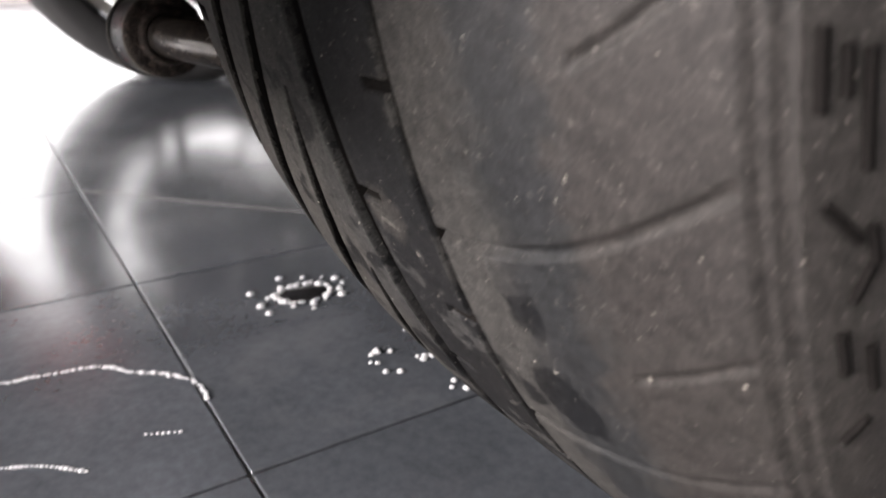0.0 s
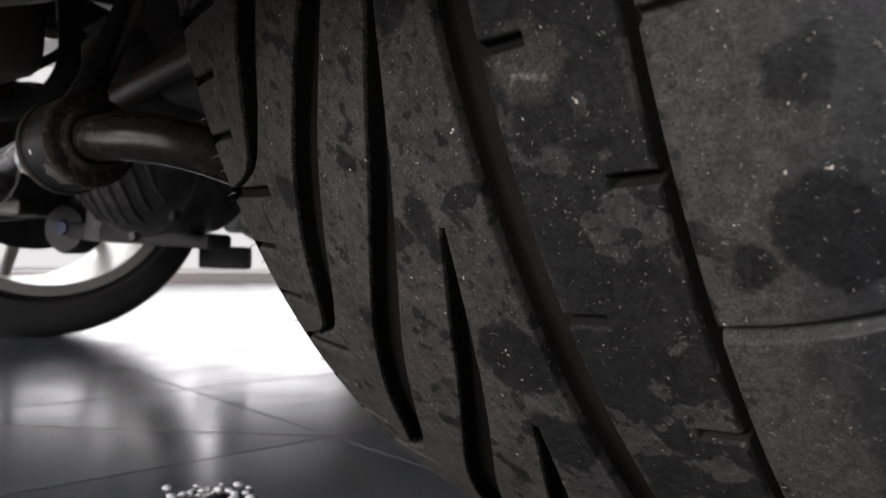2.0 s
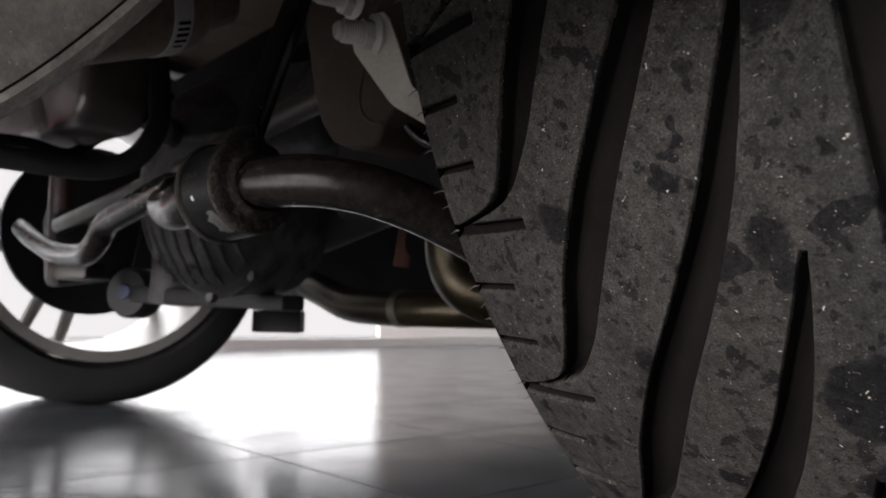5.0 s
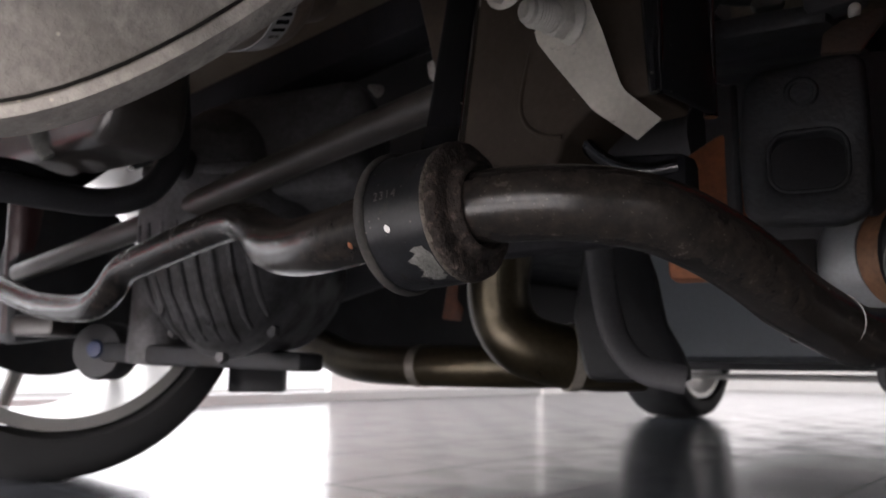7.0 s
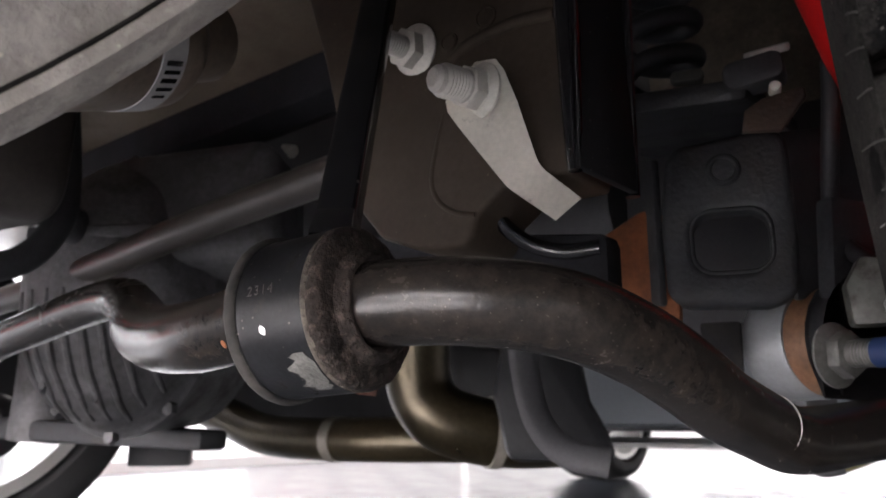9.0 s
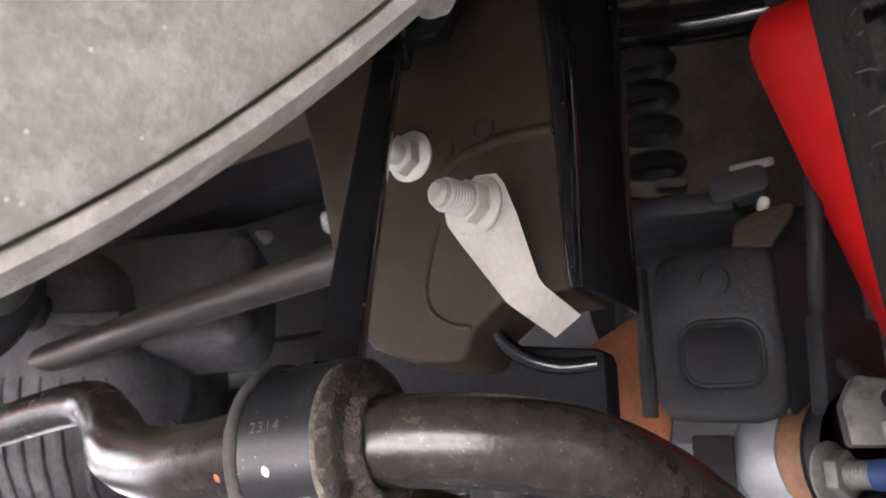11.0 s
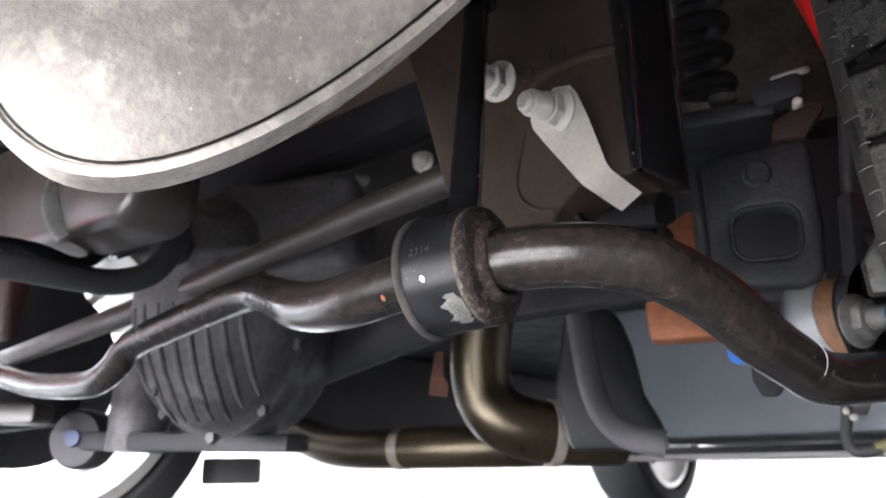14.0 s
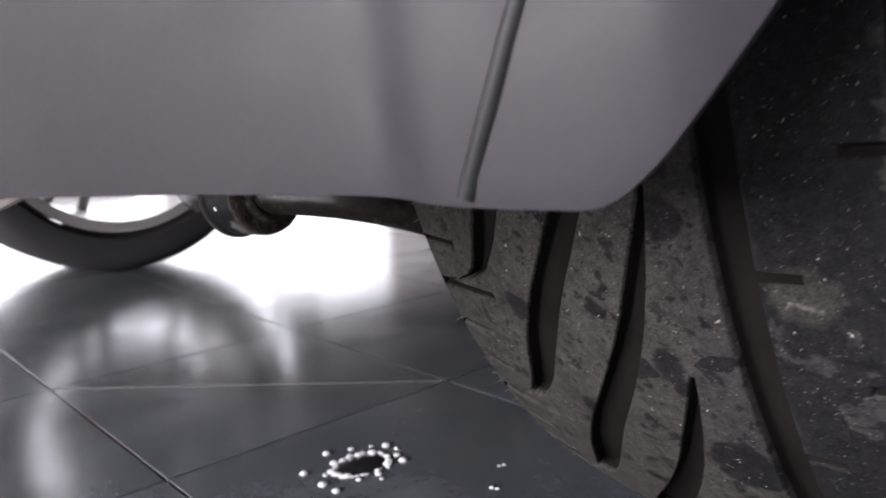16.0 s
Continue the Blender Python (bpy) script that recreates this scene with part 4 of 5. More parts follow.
for k in range(4):
    a = radians(150 + 18 * k + random.uniform(-4, 4))
    rr = random.uniform(0.085, 0.115)
    s = random.uniform(0.004, 0.008)
    part("boss", lathe([(0, 0.022), (s * 0.7, 0.022), (s, 0.015), (s * 1.1, -0.03)], m @ pose(rr * math.cos(a), rr * math.sin(a), 0.045), 10), CAST, diff)
part("boss", lathe([(0, 0.02), (0.014, 0.02), (0.017, 0.014), (0.017, -0.02)], m @ pose(0.05, 0.02, 0.082), 24), CAST, diff)
part("web", slab(rect(0.012, 0.17), 0.012, m @ pose(0.045, 0, 0.075), 0.003), CAST, diff)
part("housing_neck", slab(rounded(0.20, 0.13, 0.03), 0.10, axes((-0.795, 0.03, 0.425), (0.45, -0.85, 0.15), (1, 0.4, 0.12)), 0.016, seg=3), CAST, diff, "smooth cast neck of the housing")
part("casting_web", plate([(-0.86, -0.083, 0.478), (-0.74, -0.03, 0.484), (-0.735, -0.03, 0.474), (-0.86, -0.085, 0.466)], 0.01, 0.003), CAST, diff)
part("casting_web", plate([(-0.80, -0.062, 0.476), (-0.79, -0.058, 0.476), (-0.775, -0.062, 0.40), (-0.786, -0.066, 0.40)], 0.01, 0.003), CAST, diff)
part("drain_plug", lathe([(0, 0.012), (0.012, 0.012), (0.014, 0.008), (0.014, 0)], axes((-0.846, -0.065, 0.228), (0.3, -1, -0.3)), 6), RUST, diff, "rusty drain plug")
for k in range(10):
    a = 2 * math.pi * k / 10
    part("cover_bolt", lathe([(0, 0.012), (0.007, 0.012), (0.008, 0.002), (0.008, 0)], m @ pose(0.133 * math.cos(a), 0.133 * math.sin(a), 0.002), 6), CAST, diff)

# lateral rod, cross rail and hoses
part("lateral_rod", tube([(-1.30, -0.12, 0.327), (-0.86, -0.12, 0.359), (-0.638, -0.12, 0.383), (-0.40, -0.12, 0.404)], 0.0142, 20, 5), ROD, car, "dark brown straight steel rod")
rail = part("cross_rail", plate([(-1.30, 0.05, 0.522), (-0.40, 0.05, 0.552), (-0.40, 0.05, 0.598), (-1.30, 0.05, 0.575)], 0.05, 0.004), DULL, car, "black pressed steel cross rail")
part("rail_lip", tube([(-1.30, 0.046, 0.523), (-0.85, 0.046, 0.5375), (-0.40, 0.046, 0.553)], 0.0045, 10, 4), SATIN, rail)
part("rail_lip", tube([(-1.30, 0.046, 0.575), (-0.85, 0.046, 0.587), (-0.40, 0.046, 0.598)], 0.003, 10, 4), SATIN, rail)
stud("rail_bolt", (-0.724, 0.05, 0.526), (0.2, -1, 0), rail, "small pale bolt", r=0.004, length=0.016, hexr=0.006, flange=0.008)
stud("rail_bolt", (-0.625, 0.05, 0.527), (0.2, -1, 0), rail, "small pale bolt", r=0.006, length=0.018, hexr=0.011, flange=0.014)
part("rail_clip", slab(rounded(0.03, 0.011, 0.004), 0.006, axes((-0.769, 0.045, 0.604), (0.2, -1, 0), (0.9, 0.2, 0.3)), 0.001), KNUCKLE, rail, "small pale clip")
part("hose", tube([(-0.80, -0.45, 0.338), (-0.755, -0.353, 0.337), (-0.745, -0.297, 0.335), (-0.744, -0.246, 0.337), (-0.743, -0.208, 0.354), (-0.743, -0.185, 0.39), (-0.75, -0.179, 0.429), (-0.76, -0.182, 0.50)], 0.0125, 18, 5), BLACK, car, "thick black rubber hose bent upwards")
part("hose", tube([(-0.76, -0.45, 0.35), (-0.742, -0.36, 0.352), (-0.748, -0.317, 0.355), (-0.754, -0.274, 0.351), (-0.773, -0.235, 0.38), (-0.774, -0.189, 0.411), (-0.79, -0.15, 0.45)], 0.006, 12, 5), SATIN, car, "thin black pipe")
can = part("canister", slab(rounded(0.36, 0.12, 0.03), 0.065, axes((-0.785, -0.245, 0.425), (0, -1, 0), (1, 0, -0.06)), 0.012, seg=3), ROD, car, "dark brown tank above the hoses")
part("strap", tube([(-0.744, -0.3085, 0.42), (-0.738, -0.3125, 0.398), (-0.722, -0.3125, 0.375), (-0.715, -0.306, 0.362)], 0.0095, 12, 5, squash=0.3), KNUCKLE, can, "bright metal strap")

# exhaust pipe with its bend
exh = part("exhaust_pipe", tube([(-1.189, 0.321, 0.243), (-1.11, 0.31, 0.224), (-1.042, 0.304, 0.205), (-0.975, 0.299, 0.197), (-0.866, 0.299, 0.195), (-0.783, 0.31, 0.195), (-0.692, 0.367, 0.195), (-0.624, 0.457, 0.197)], 0.030, 28, 5), PIPE, car, "brown heat-tinted exhaust pipe")
part("clamp", tube([(-0.875, 0.299, 0.195), (-0.857, 0.2995, 0.195)], 0.0315, 28, 2), CLAMP, exh, "bright pipe clamp")
up = part("exhaust_bend", tube([(-0.614, 0.204, 0.452), (-0.63, 0.198, 0.368), (-0.643, 0.198, 0.305), (-0.643, 0.204, 0.258), (-0.625, 0.214, 0.226), (-0.595, 0.24, 0.21), (-0.562, 0.277, 0.204), (-0.525, 0.329, 0.204)], 0.0385, 32, 8), PIPE, car, "brown exhaust pipe bent upwards")
part("clamp", tube([(-0.582, 0.2535, 0.2065), (-0.574, 0.2635, 0.2055)], 0.0412, 32, 2), CLAMP, up, "bright pipe clamp")

# control arm plate with a window, bushings, spring
ARM_AT = axes((-0.206, -0.067, 0.3185), (0.287, -0.958, 0), (0.958, 0.287, 0)) @ Matrix.Scale(1.06, 4)
arm = part("control_arm", slab([(-0.031, 0.050), (-0.024, 0.057), (0.026, 0.063), (0.034, 0.056), (0.035, 0.0), (0.033, -0.030), (0.022, -0.037), (-0.026, -0.035), (-0.034, -0.028), (-0.035, 0.01)], 0.022, ARM_AT @ pose(0, 0, -0.022), 0.005, seg=3, holes=[rounded(0.040, 0.034, 0.011, 5, 0.0015, 0.0)]), ARM, car, "dark grey pressed steel control arm with a rounded window")
part("side_flange", plate([ARM_AT @ Vector(p) for p in ((0.029, -0.034, -0.0065), (0.058, -0.030, -0.034), (0.058, 0.070, -0.034), (0.029, 0.060, -0.0065))], 0.004, 0.0015), BLACK, arm, "receding side flange of the arm")
part("side_flange", plate([ARM_AT @ Vector(p) for p in ((-0.052, -0.03, -0.03), (-0.034, -0.034, -0.006), (-0.034, 0.052, -0.006), (-0.052, 0.06, -0.03))], 0.006, 0.002), ARM, arm, "receding side flange of the arm")
part("window_rim", tube([ARM_AT @ Vector((x, y, -0.0015)) for x, y in rounded(0.0412, 0.0352, 0.0115, 5, 0.0015, 0.0) + rounded(0.0412, 0.0352, 0.0115, 5, 0.0015, 0.0)[:1]], 0.0013, 8, 1, smooth_path=False), ARM, arm, "rolled edge of the window")
part("embossed_dot", lathe([(0, 0.0005), (0.0062, 0.0005), (0.0068, 0.002), (0.0082, 0.002), (0.0095, 0)], ARM_AT @ pose(0, 0.040, 0), 24), ARM, arm)
part("arm_back", plate([(-0.31, 0.09, 0.28), (-0.14, 0.09, 0.28), (-0.14, 0.09, 0.45), (-0.31, 0.09, 0.45)], 0.01), BLACK, arm, "dark rear wall of the hollow arm")
part("arm_top", plate([(-0.31, -0.085, 0.408), (-0.19, -0.06, 0.404), (-0.19, 0.10, 0.43), (-0.31, 0.10, 0.435)], 0.014, 0.004), ARM, arm, "ledge that carries the spring")


def coil(c, r, z0, z1, turns, wire, label):
    pts = [(c[0] + r * math.cos(2 * math.pi * turns * k / (turns * 16)), c[1] + r * math.sin(2 * math.pi * turns * k / (turns * 16)), z0 + (z1 - z0) * k / (turns * 16)) for k in range(int(turns * 16) + 1)]
    return part("coil_spring", tube(pts, wire, 12, 2), BLACK, car, label)


sp = coil((-0.270, 0.02, 0), 0.027, 0.452, 0.66, 7, 0.0075, "glossy black coil spring")
part("spring_seat", lathe([(0.0, 0.0), (0.055, 0.0), (0.058, 0.006), (0.045, 0.012), (0.03, 0.014)], axes((-0.270, 0.02, 0.438), (0, 0, 1)), 32), BLACK, sp, "black spring seat")
part("spring_end", slab(rounded(0.022, 0.009, 0.004), 0.008, axes((-0.238, -0.018, 0.445), (0.3, -1, 0.2), (1, 0.2, 0)), 0.002), KNUCKLE, sp, "pale cut end of the spring")
part("upper_arm", tube([(-0.33, 0.02, 0.60), (-0.27, 0.0, 0.592), (-0.20, 0.01, 0.585), (-0.12, 0.02, 0.58)], 0.016, 16, 4), GLOSS, car, "glossy black upper arm")
part("inner_wheelhouse", plate([(-0.33, 0.17, 0.42), (-0.165, 0.17, 0.42), (-0.165, 0.17, 0.75), (-0.33, 0.17, 0.75)], 0.01), UNDERCOAT, car, "dark brown wheelhouse panel")
blk = part("spacer_block", slab([(-0.028, -0.048), (0.020, -0.048), (0.026, -0.02), (0.027, 0.022), (0.0235, 0.036), (0.014, 0.047), (0.004, 0.044), (-0.022, 0.028), (-0.030, 0.018), (-0.030, -0.015)], 0.03, axes((-0.271, -0.045, 0.2985), (0.3, -0.95, 0), (0.95, 0.3, 0)), 0.003), RUST, car, "rust-orange block with chamfered edges")
part("paint_dab", lathe([(0, 0.002), (0.006, 0.0018), (0.008, 0)], axes((-0.268, -0.0745, 0.277), (0.3, -0.95, 0)) @ Matrix.Diagonal((0.5, 1, 1, 1)), 16), material("yellow_dab", (0.6, 0.4, 0.03), 0.6), blk, "yellow paint dab")
part("rust_tab", slab([(-0.02, -0.04), (0.02, -0.045), (0.024, -0.02), (0.012, 0.0), (0.014, 0.05), (-0.006, 0.05)], 0.008, axes((-0.629, 0.095, 0.268), (0.55, -0.83, 0), (0.83, 0.55, 0)) @ Matrix.Scale(0.55, 4), 0.003), material("dark_rust", (0.06, 0.02, 0.01), 0.8, spread=0.4, scale=60), car, "rusty steel tab near the exhaust bend")
part("blue_clip", lathe([(0, 0.006), (0.008, 0.005), (0.01, 0)], axes((-0.275, 0.066, 0.256), (0.4, -0.9, 0)), 16), material("bright_blue", (0.02, 0.14, 0.5), 0.5), car, "small blue plastic clip")
part("hanger_strap", tube([(-0.409, 0.019, 0.386), (-0.411, 0.031, 0.344), (-0.412, 0.045, 0.281), (-0.411, 0.056, 0.238), (-0.405, 0.064, 0.212), (-0.389, 0.076, 0.192), (-0.359, 0.092, 0.184)], 0.0125, 12, 5, squash=0.35), BLACK, car, "flat black hanger strap")
eye = part("arm_bushing", lathe([(0.012, -0.02), (0.030, -0.02), (0.032, -0.016), (0.032, 0.004), (0.030, 0.008), (0.012, 0.008)], axes((-0.178, -0.02, 0.262), (0.85, -0.5, 0)) @ Matrix.Scale(1.05, 4), 40), WHITE_PART, car, "pale round bushing sleeve")
part("bushing_core", lathe([(0.0, 0.018), (0.010, 0.018), (0.0105, 0.0155), (0.021, 0.0155), (0.024, 0.018), (0.027, 0.012), (0.027, 0.0), (0.0, 0.0)], axes((-0.170, -0.025, 0.261), (0.85, -0.5, 0)) @ Matrix.Scale(1.15, 4), 40), material("brown_rubber", (0.17, 0.085, 0.045), 0.6, spread=0.3, scale=60, fine=300, bump=0.3), eye, "brown rubber bushing core")
part("bushing_ear", slab([(0.035 * math.cos(radians(15 * k)), 0.035 * math.sin(radians(15 * k))) for k in range(-2, 15)] + [(-0.02, 0.08), (0.03, 0.08)], 0.012, axes((-0.152, -0.035, 0.258), (0.85, -0.5, 0), (0, 0, -1)) @ Matrix.Rotation(radians(90), 4, "Z"), 0.003), ARM, eye, "dark bracket ear")
BOLT_PALE, BOLT = BOLT, KNUCKLE
stud("arm_bolt", (-0.128, -0.086, 0.249), (0.88, -0.46, -0.02), car, "pale flanged bolt with a blue end", r=0.007, length=0.03, hexr=0.0125, flange=0.017)
BOLT = BOLT_PALE
part("bolt_paint", lathe([(0, 0.012), (0.006, 0.012), (0.0075, 0.009), (0.0075, 0)], axes((-0.136, -0.082, 0.249), (0.88, -0.46, -0.02)), 20), BLUE, car, "blue painted bolt end")
kn = part("knuckle", slab([(-0.02, -0.018), (0.012, -0.018), (0.022, 0.0), (0.014, 0.022), (-0.012, 0.026), (-0.022, 0.008)], 0.02, axes((-0.134, -0.066, 0.277), (0.3, -0.95, 0), (1, 0.3, 0)) @ Matrix.Scale(0.8, 4), 0.003), KNUCKLE, car, "dull grey cast knuckle")
part("sensor_clip", slab(rounded(0.016, 0.014, 0.003), 0.008, axes((-0.122, -0.088, 0.268), (0.3, -0.95, 0), (1, 0.3, 0.2)), 0.001), BAND, kn, "white clip with dark bars")
part("brake_hose", tube([(-0.146, -0.05, 0.42), (-0.148, -0.048, 0.397), (-0.155, -0.041, 0.342), (-0.151, -0.044, 0.314), (-0.132, -0.068, 0.293), (-0.12, -0.085, 0.28)], 0.005, 12, 5), BLACK, car, "thin black brake hose")
stop = part("stop_bracket", slab(rounded(0.034, 0.018, 0.006), 0.02, axes((-0.187, -0.045, 0.42), (0.1, -1, 0), (1, 0.1, 0.1)), 0.002), BLACK, car, "black stop bracket")
part("stop_pin", lathe([(0, 0.006), (0.005, 0.006), (0.006, 0.003), (0.006, -0.012), (0, -0.012)], axes((-0.174, -0.062, 0.406), (0, 0, 1)), 16), BAND, stop, "pale plastic pin")
part("stop_cap", slab(rounded(0.026, 0.012, 0.005), 0.005, axes((-0.178, -0.054, 0.431), (0, -0.5, 1), (1, 0, 0)), 0.0015), BAND, stop, "pale plastic cap")
part("rubber_stop", lathe([(0.012, -0.05), (0.016, -0.045), (0.013, -0.035), (0.018, -0.025), (0.014, -0.015), (0.019, -0.005), (0.018, 0.03), (0, 0.03)], axes((-0.178, 0.0, 0.47), (0, 0, 1)), 24), RUST, car, "rust-orange ribbed bump stop")
part("ear_bolt", lathe([(0.0033, -0.010), (0.0033, 0.0), (0.0024, 0.0012), (0, 0.0014)], axes((-0.168, -0.0915, 0.3945), (0.25, -0.97, -0.1)), 18), BOLT, car, "small pale bolt end on the arm bracket")
part("rusty_ear", slab([(-0.016, -0.012), (0.004, -0.014), (0.018, 0.004), (0.017, 0.010), (-0.004, 0.006), (-0.014, 0.0)], 0.006, axes((-0.173, -0.083, 0.3845), (0.25, -0.97, 0), (0.97, 0.25, 0)), 0.0015), material("brown_rust", (0.035, 0.019, 0.012), 0.8, spread=0.4, scale=90, fine=400, bump=0.4), car, "rust-brown lug under the arm bracket")
DAMPER_TOP, DAMPER_FOOT = Vector((-0.1343, -0.1155, 0.4991)), Vector((-0.0815, 0.066, 0.289))
dm = axes(DAMPER_TOP, DAMPER_FOOT - DAMPER_TOP)
damper = part("rear_damper", lathe([(0, -0.003), (0.014, -0.002), (0.021, 0.001), (0.027, 0.006), (0.031, 0.013), (0.033, 0.022), (0.0333, 0.05), (0.0338, 0.15), (0.0338, 0.272), (0.030, 0.281), (0, 0.282)], dm, 48), RED, car, "bright red painted damper body beside the tyre")
part("damper_collar", lathe([(0.008, -0.035), (0.012, -0.033), (0.014, -0.02), (0.014, -0.004), (0.012, 0.0), (0, 0.0)], dm, 32), DULL, damper, "black collar above the damper")
HOOK = [Vector(p) for p in ((-0.2355, 0.247, 0.226), (-0.238, 0.247, 0.208), (-0.241, 0.248, 0.189), (-0.237, 0.249, 0.178), (-0.228, 0.25, 0.175), (-0.213, 0.253, 0.178))]
hose_end = part("bracket_tab", slab([(-0.013, 0.08), (-0.0125, 0.0), (-0.008, -0.014), (0.005, -0.014), (0.0125, 0.0), (0.013, 0.08)], 0.006, axes((-0.2255, 0.252, 0.224), (0.2, -0.98, 0), (0.98, 0.2, 0)), 0.001), BLACK, car, "black sheet bracket that holds a hose end")
part("bent_hose", tube(HOOK, 0.0056, 14, 6), BLACK, hose_end, "short black bent hose")
part("brake_line", tube([(-0.217, 0.2525, 0.178), (-0.197, 0.255, 0.186), (-0.173, 0.258, 0.197), (-0.137, 0.261, 0.214), (-0.10, 0.264, 0.232)], 0.0058, 14, 5), material("khaki_sleeve", (0.12, 0.105, 0.045), 0.5, spread=0.15), hose_end, "khaki sleeved line")
part("yellow_tag", slab(rounded(0.025, 0.0065, 0.002), 0.006, axes((-0.233, 0.236, 0.2225), (0.2, -0.98, 0), (0.98, 0.2, 0)), 0.001), material("yellow_tag", (0.42, 0.21, 0.03), 0.55), hose_end, "orange-yellow tag")
for p in ((-0.2355, 0.2385, 0.214), (-0.2305, 0.2405, 0.208)):
    part("bolt_head", lathe([(0.0036, -0.006), (0.0036, 0.001), (0.002, 0.003), (0, 0.0034)], axes(p, (0.2, -0.98, 0)), 14), BOLT, hose_end, "small bright bolt head")

# middle of the car: tank, straps, floor, sills
part("hanging_tab", slab([(-0.0115, 0.065), (-0.011, 0.012), (-0.006, 0.001), (0.004, 0.0), (0.0105, 0.008), (0.0115, 0.065)], 0.012, axes((-0.223, -0.039, 0.209), (0.28, -0.96, 0), (0.96, 0.28, 0)), 0.002), DULL, car, "black tab hanging behind the bar")
tank = part("fuel_tank", slab(rounded(1.0, 0.42, 0.09, 6), 0.6, axes((-0.35, 0.80, 0.42), (0, 1, 0), (1, 0, 0)) @ Matrix.Scale(-1, 4, (0, 1, 0)), 0.02), TANK, car, "grey smooth fuel tank")
part("tank_seam", box((-1.0, 0.78, 0.176), (0.2, 1.4, 0.184)), BAND, tank, "thin bright seam along the bottom")
part("guard", plate([(-0.490, 0.149, 0.181), (-0.397, 0.196, 0.181), (-0.406, 0.191, 0.211), (-0.418, 0.183, 0.238), (-0.423, 0.175, 0.285), (-0.431, 0.164, 0.322), (-0.458, 0.147, 0.339), (-0.482, 0.137, 0.325), (-0.499, 0.140, 0.246)], 0.03, 0.012), TANK_END, tank, "black rounded end of the tank shell")
part("underfloor", box((-1.6, 0.25, 0.46), (0.25, 3.6, 0.52)), BLACK, car, "black coated floor pan")
part("boot_floor", box((-1.6, -0.95, 0.70), (0.25, 0.27, 0.74)), PRIMER, car, "brown painted boot floor seen from below")
# Panel added to stop daylight between the floor pan and the boot floor.
part("rear_crossmember", box((-1.6, 0.27, 0.42), (0.25, 0.31, 0.74)), BLACK, car, "black panel added to close the gap above the floor pan")
# Mostly unseen side; its low rear end and liners are added against daylight.
quarter = part("far_quarter", slab([(-0.5, 0.25), (-0.95, 0.25), (-0.95, 0.85), (2.3, 0.85), (2.3, 0.42), (0.45, 0.42)] + [(0.43 * math.cos(radians(a)), 0.36 + 0.40 * math.sin(radians(a))) for a in range(10, 171, 10)] + [(-0.45, 0.42)], 0.04, axes((-1.74, 0, 0), (1, 0, 0), (0, 1, 0)), 0.006), RED, car, "red lower body side with an open wheel arch")
part("liner", box((-1.695, -0.9, 0.42), (-1.66, -0.45, 0.8), 0.01), BLACK, quarter, "black liner added to block daylight")
part("liner", box((-1.695, 0.46, 0.42), (-1.66, 2.3, 0.8), 0.01), BLACK, quarter, "black liner added to block daylight")
part("side_sill", box((-1.62, 0.48, 0.225), (-1.44, 2.1, 0.46), 0.02), BLACK, car, "black sill along the far side")
part("front_undertray", box((-1.35, 2.2, 0.19), (0.2, 3.6, 0.23), 0.01), BLACK, car, "black undertray")
part("subframe", tube([(-1.35, 0.12, 0.25), (-1.1, 0.14, 0.28), (-0.7, 0.16, 0.36), (-0.35, 0.14, 0.40)], 0.04, 16, 5), BLACK, car, "black welded subframe member")
part("far_wheelhouse", plate([(-1.42, -0.55, 0.68), (-1.42, 0.55, 0.68), (-1.42, 0.55, 0.75), (-1.42, -0.55, 0.75)], 0.02), BLACK, car, "black far wheelhouse liner")
part("air_deflector", slab(rounded(0.11, 0.05, 0.006), 0.05, axes((-1.42, 0.40, 0.165), (0.7, -0.7, 0), (0.7, 0.7, 0)), 0.004), BLACK, car, "black block-shaped air deflector")
lk = part("lower_link", plate([(-1.285, 0.025, 0.198), (-0.84, 0.09, 0.186), (-0.84, 0.09, 0.209), (-1.285, 0.025, 0.228)], 0.045, 0.006), ARM, car, "dark grey flat lower link")
bs = part("link_bushing", lathe([(0.0, -0.03), (0.045, -0.03), (0.05, -0.02), (0.05, 0.02), (0.045, 0.03), (0.0, 0.03)], axes((-1.265, 0.005, 0.214), (0.5, -0.85, 0)) @ Matrix.Scale(0.9, 4), 36), BLACK, lk, "black round bushing")
part("blue_dot", lathe([(0, 0.004), (0.012, 0.004), (0.014, 0)], axes((-1.251, -0.020, 0.216), (0.5, -0.85, 0)), 20), material("dark_blue_paint", (0.005, 0.017, 0.07), 0.6), lk, "blue paint dot")
part("far_carrier", slab([(-0.07, -0.12), (0.06, -0.10), (0.08, 0.02), (0.05, 0.12), (-0.05, 0.14), (-0.08, 0.0)], 0.08, axes((-1.38, -0.05, 0.34), (1, 0, 0), (0, 1, 0)), 0.015), ARM, car, "dark wheel carrier on the far side")
part("far_strut", tube([(-1.150, 0.029, 0.362), (-1.159, 0.034, 0.277), (-1.165, 0.033, 0.194)], 0.043, 20, 4), CAST, car, "grey cylinder beside the far wheel")
part("link_block", slab(rounded(0.07, 0.03, 0.01), 0.05, axes((-1.253, -0.081, 0.247), (0.5, -0.85, 0), (0.85, 0.5, 0)), 0.006), ROD, car, "dark brown block on the far suspension")
part("far_damper", tube([(-1.34, -0.10, 0.24), (-1.32, -0.11, 0.42), (-1.30, -0.12, 0.7)], 0.026, 20, 3), material("maroon_paint", (0.03, 0.006, 0.007), 0.4), car, "dark red damper on the far side")

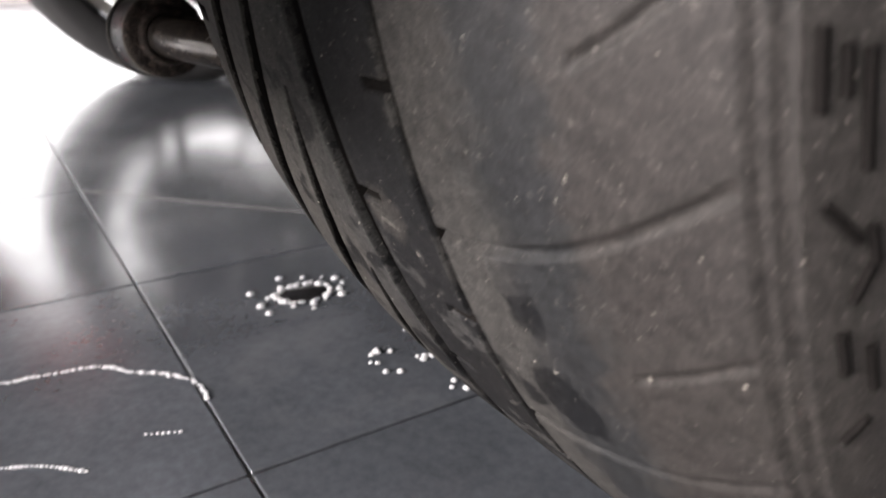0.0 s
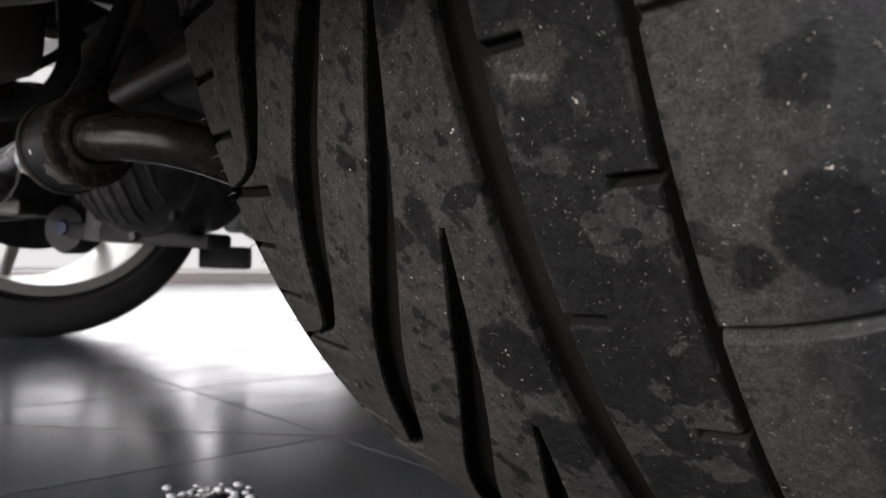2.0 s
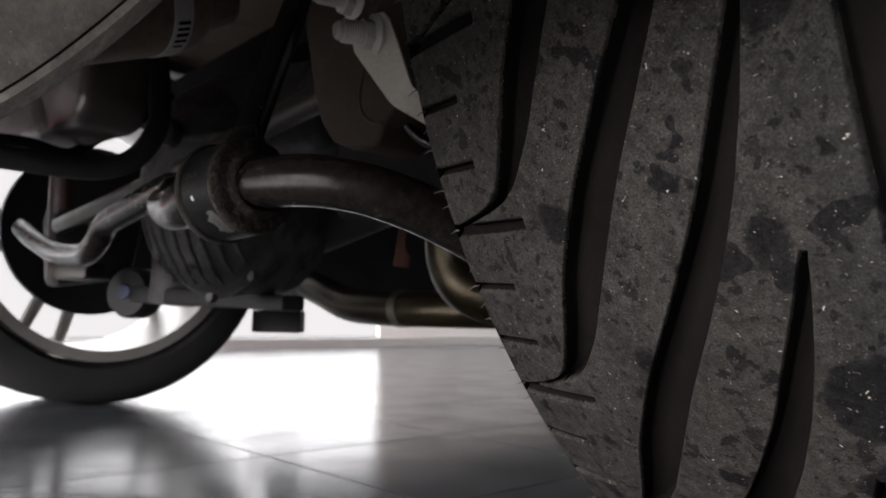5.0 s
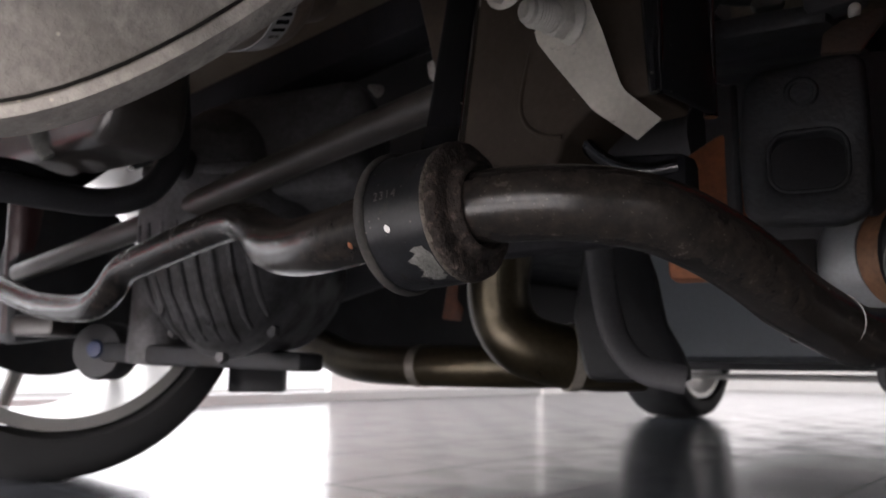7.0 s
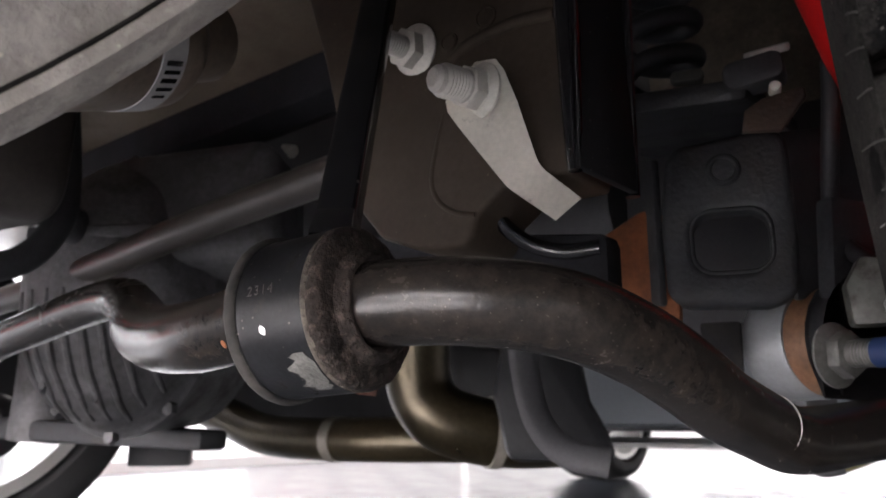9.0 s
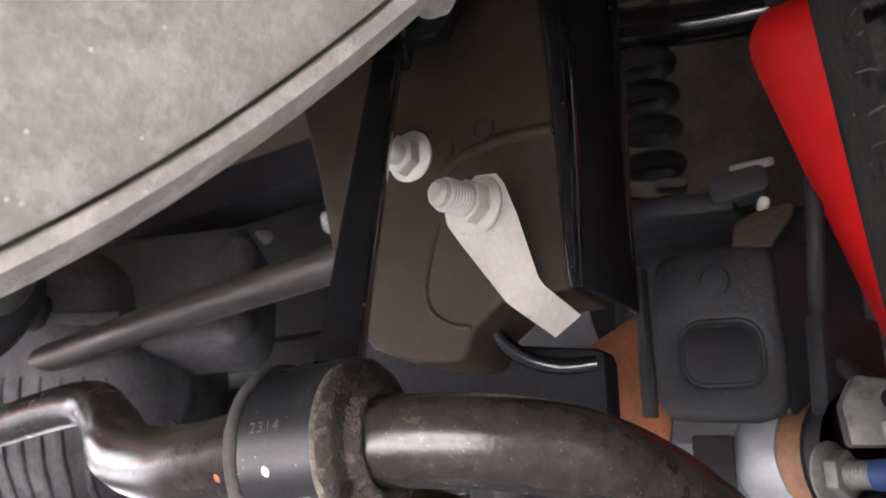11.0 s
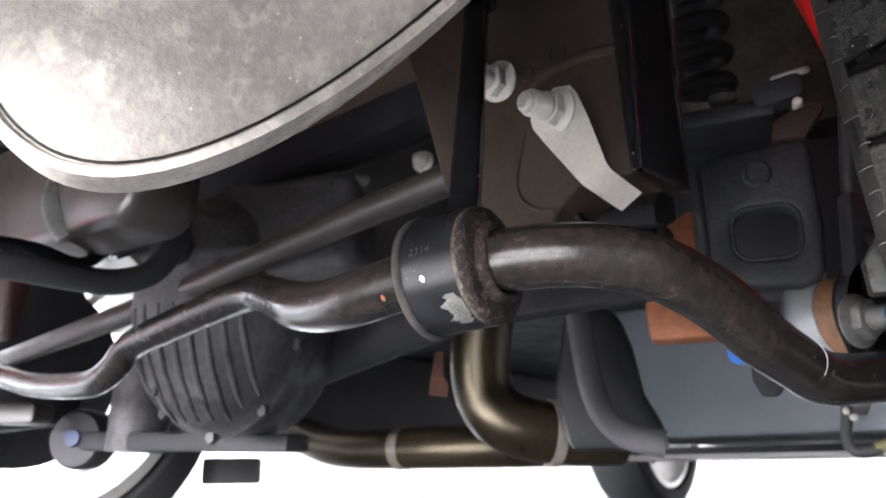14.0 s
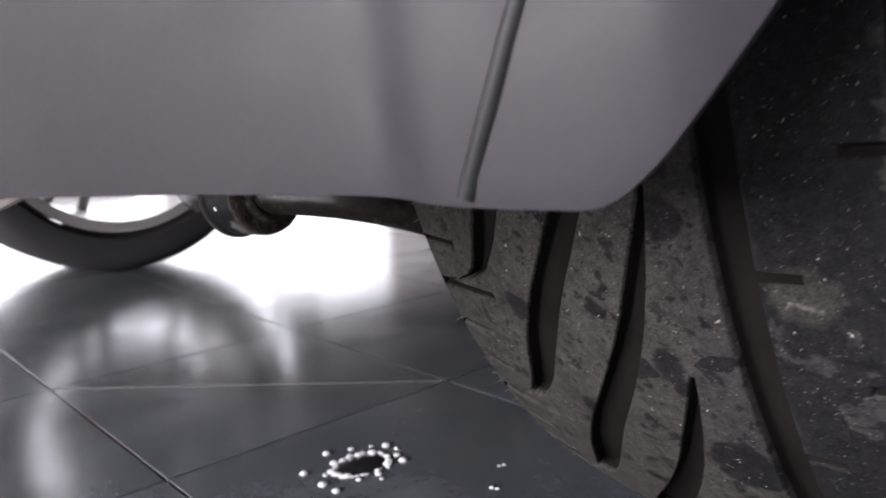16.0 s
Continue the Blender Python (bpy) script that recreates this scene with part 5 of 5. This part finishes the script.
# rear bumper corner
bm = bmesh.new()
# Left of the corner the edge is unseen, lowered to shade the muffler.
edge_path = [(-1.6, -0.95, 0.32), (-0.9, -1.0, 0.32), (-0.45, -0.94, 0.315), (-0.16, -0.70, 0.296), (-0.075, -0.595, 0.284), (-0.026, -0.531, 0.282), (0.01, -0.49, 0.281), (0.044, -0.465, 0.280), (0.066, -0.463, 0.279), (0.088, -0.458, 0.279), (0.099, -0.455, 0.280), (0.107, -0.453, 0.286), (0.114, -0.451, 0.295), (0.126, -0.446, 0.314), (0.132, -0.443, 0.326), (0.172, -0.43, 0.42)]
low = spline(edge_path, 5)
rows = []
for p in low:
    rows.append([bm.verts.new(p + Vector(o)) for o in ((-0.006, 0.009, 0.012), (-0.002, 0.003, 0.001), (-0.001, -0.002, 0.0), (-0.002, -0.004, 0.006), (-0.002, -0.007, 0.03), (0.0, -0.012, 0.08), (0.01, -0.03, 0.2), (0.01, -0.03, 0.42))])
for a, b in zip(rows, rows[1:]):
    for k in range(7):
        bm.faces.new((a[k], b[k], b[k + 1], a[k + 1]))
bmesh.ops.recalc_face_normals(bm, faces=bm.faces)
bumper = part("rear_bumper", bm, PLASTIC, car, "grey-black plastic rear bumper corner")
sol = bumper.modifiers.new("thickness", "SOLIDIFY")
sol.thickness = 0.003
# The crease is a raised tube; its shadow is put into a darker material.
part("corner_crease", tube([(0.0705, -0.4640, 0.281), (0.0790, -0.4648, 0.30), (0.090, -0.4645, 0.325), (0.112, -0.4630, 0.362)], 0.0022, 10, 4), TANK_END, bumper, "moulded crease with its shadow in a dark colour")

# splashes of water on the floor
random.seed(7)


def splash(name, spots, label):
    bm = bmesh.new()
    for x, y, r in spots:
        lathe([(r, 0), (r * 1.02, r * 0.12), (r * 0.8, r * 0.4), (r * 0.4, r * 0.55), (0, r * 0.6)], pose(x, y, 0.0002), 10, bm)
    return tagged(part(name, bm, WATER), label, "water drops", kind="stuff")


ring = []
for k in range(46):
    a = 2 * math.pi * (k + random.uniform(-0.4, 0.4)) / 46
    f = random.uniform(0.95, 1.1) if k % 3 else random.uniform(1.15, 2.2)
    ring.append((-0.334 + 0.019 * math.cos(a) * f, -0.208 + 0.026 * math.sin(a) * f, random.uniform(0.0018, 0.0043)))
WET = material("wet_tile", (0.012, 0.012, 0.013), 0.06, spread=0.1)
bm = lathe([(0.016, 0), (0.015, 0.0003), (0.006, 0.0006), (0, 0.0007)], pose(-0.334, -0.208, 0.0002) @ Matrix.Diagonal((1, 1.3, 1, 1)), 20)
for v in bm.verts:
    v.co.xy = Vector((-0.334, -0.208)) + (v.co.xy - Vector((-0.334, -0.208))) * (1 + 0.35 * noise.noise(Vector((v.co.x * 60, v.co.y * 60, 2))))
tagged(part("water_puddle", bm, WET), "small dark wet patch inside the ring of drops", "puddle")
splash("water_drops", ring, "ring of small clear water drops on the tile")
splash("water_drops", [(x + random.uniform(-0.006, 0.006), y + random.uniform(-0.006, 0.006), random.uniform(0.0018, 0.0035)) for x, y in ((-0.197, -0.204), (-0.218, -0.159), (-0.249, -0.125), (-0.172, -0.202), (-0.176, -0.173), (-0.172, -0.16), (-0.19, -0.21), (-0.2, -0.195), (-0.125, -0.172), (-0.13, -0.165), (-0.205, -0.205), (-0.18, -0.167)) for _ in range(2)], "scattered clear water drops on the tile")
trail = spline([(-0.31, -0.49, 0), (-0.305, -0.465, 0), (-0.301, -0.435, 0), (-0.294, -0.399, 0), (-0.274, -0.378, 0), (-0.257, -0.357, 0), (-0.234, -0.339, 0), (-0.206, -0.337, 0)], 9)
splash("water_trail", [(p.x + random.uniform(-0.001, 0.001), p.y + random.uniform(-0.001, 0.001), random.uniform(0.0012, 0.0026)) for p in trail], "thin wet edge of a dried puddle")
trail = spline([(-0.197, -0.475, 0), (-0.185, -0.45, 0), (-0.165, -0.427, 0)], 9) + spline([(-0.185, -0.386, 0), (-0.176, -0.365, 0)], 6)
splash("water_trail", [(p.x, p.y, random.uniform(0.001, 0.002)) for p in trail], "short wet streaks on the tile")

# floor tiles
T, X0, Y0 = 0.325, -0.4335, -0.3395
tile_bm = slab(rounded(T - 0.0025, T - 0.0025, 0.001, 1), 0.006, pose(0, 0, -0.006), 0.0005, seg=1)
tile_me = bpy.data.meshes.new("tile")
tile_bm.to_mesh(tile_me)
tile_bm.free()
tile_me.materials.append(TILE)
rest = bmesh.new()
for i in range(-9, 17):
    for j in range(-13, 23):
        x, y = X0 + T * (i + 0.5), Y0 + T * (j + 0.5)
        if not (-3.47 < x - T / 2 and x + T / 2 < 5 and -4.6 < y - T / 2 and y + T / 2 < 7):
            continue
        if -8 <= i <= 2 and -3 <= j <= 11:
            ob = new("tile", tile_me)
            ob.location, ob.parent = (x, y, 0), floor_ob
        else:
            slab(rect(T - 0.0025, T - 0.0025), 0.006, pose(x, y, -0.006), 0, rest)
tagged(part("outer_tiles", rest, TILE, floor_ob, "", False), kind="stuff")
joint = part("diagonal_joint", box((-0.455, -0.0014, 0.0001), (0.0, 0.0014, 0.0004)), GROUT, floor_ob, "", False)
joint.matrix_world = pose(-0.4345, -0.0155, 0, 0, 0, 45.0)
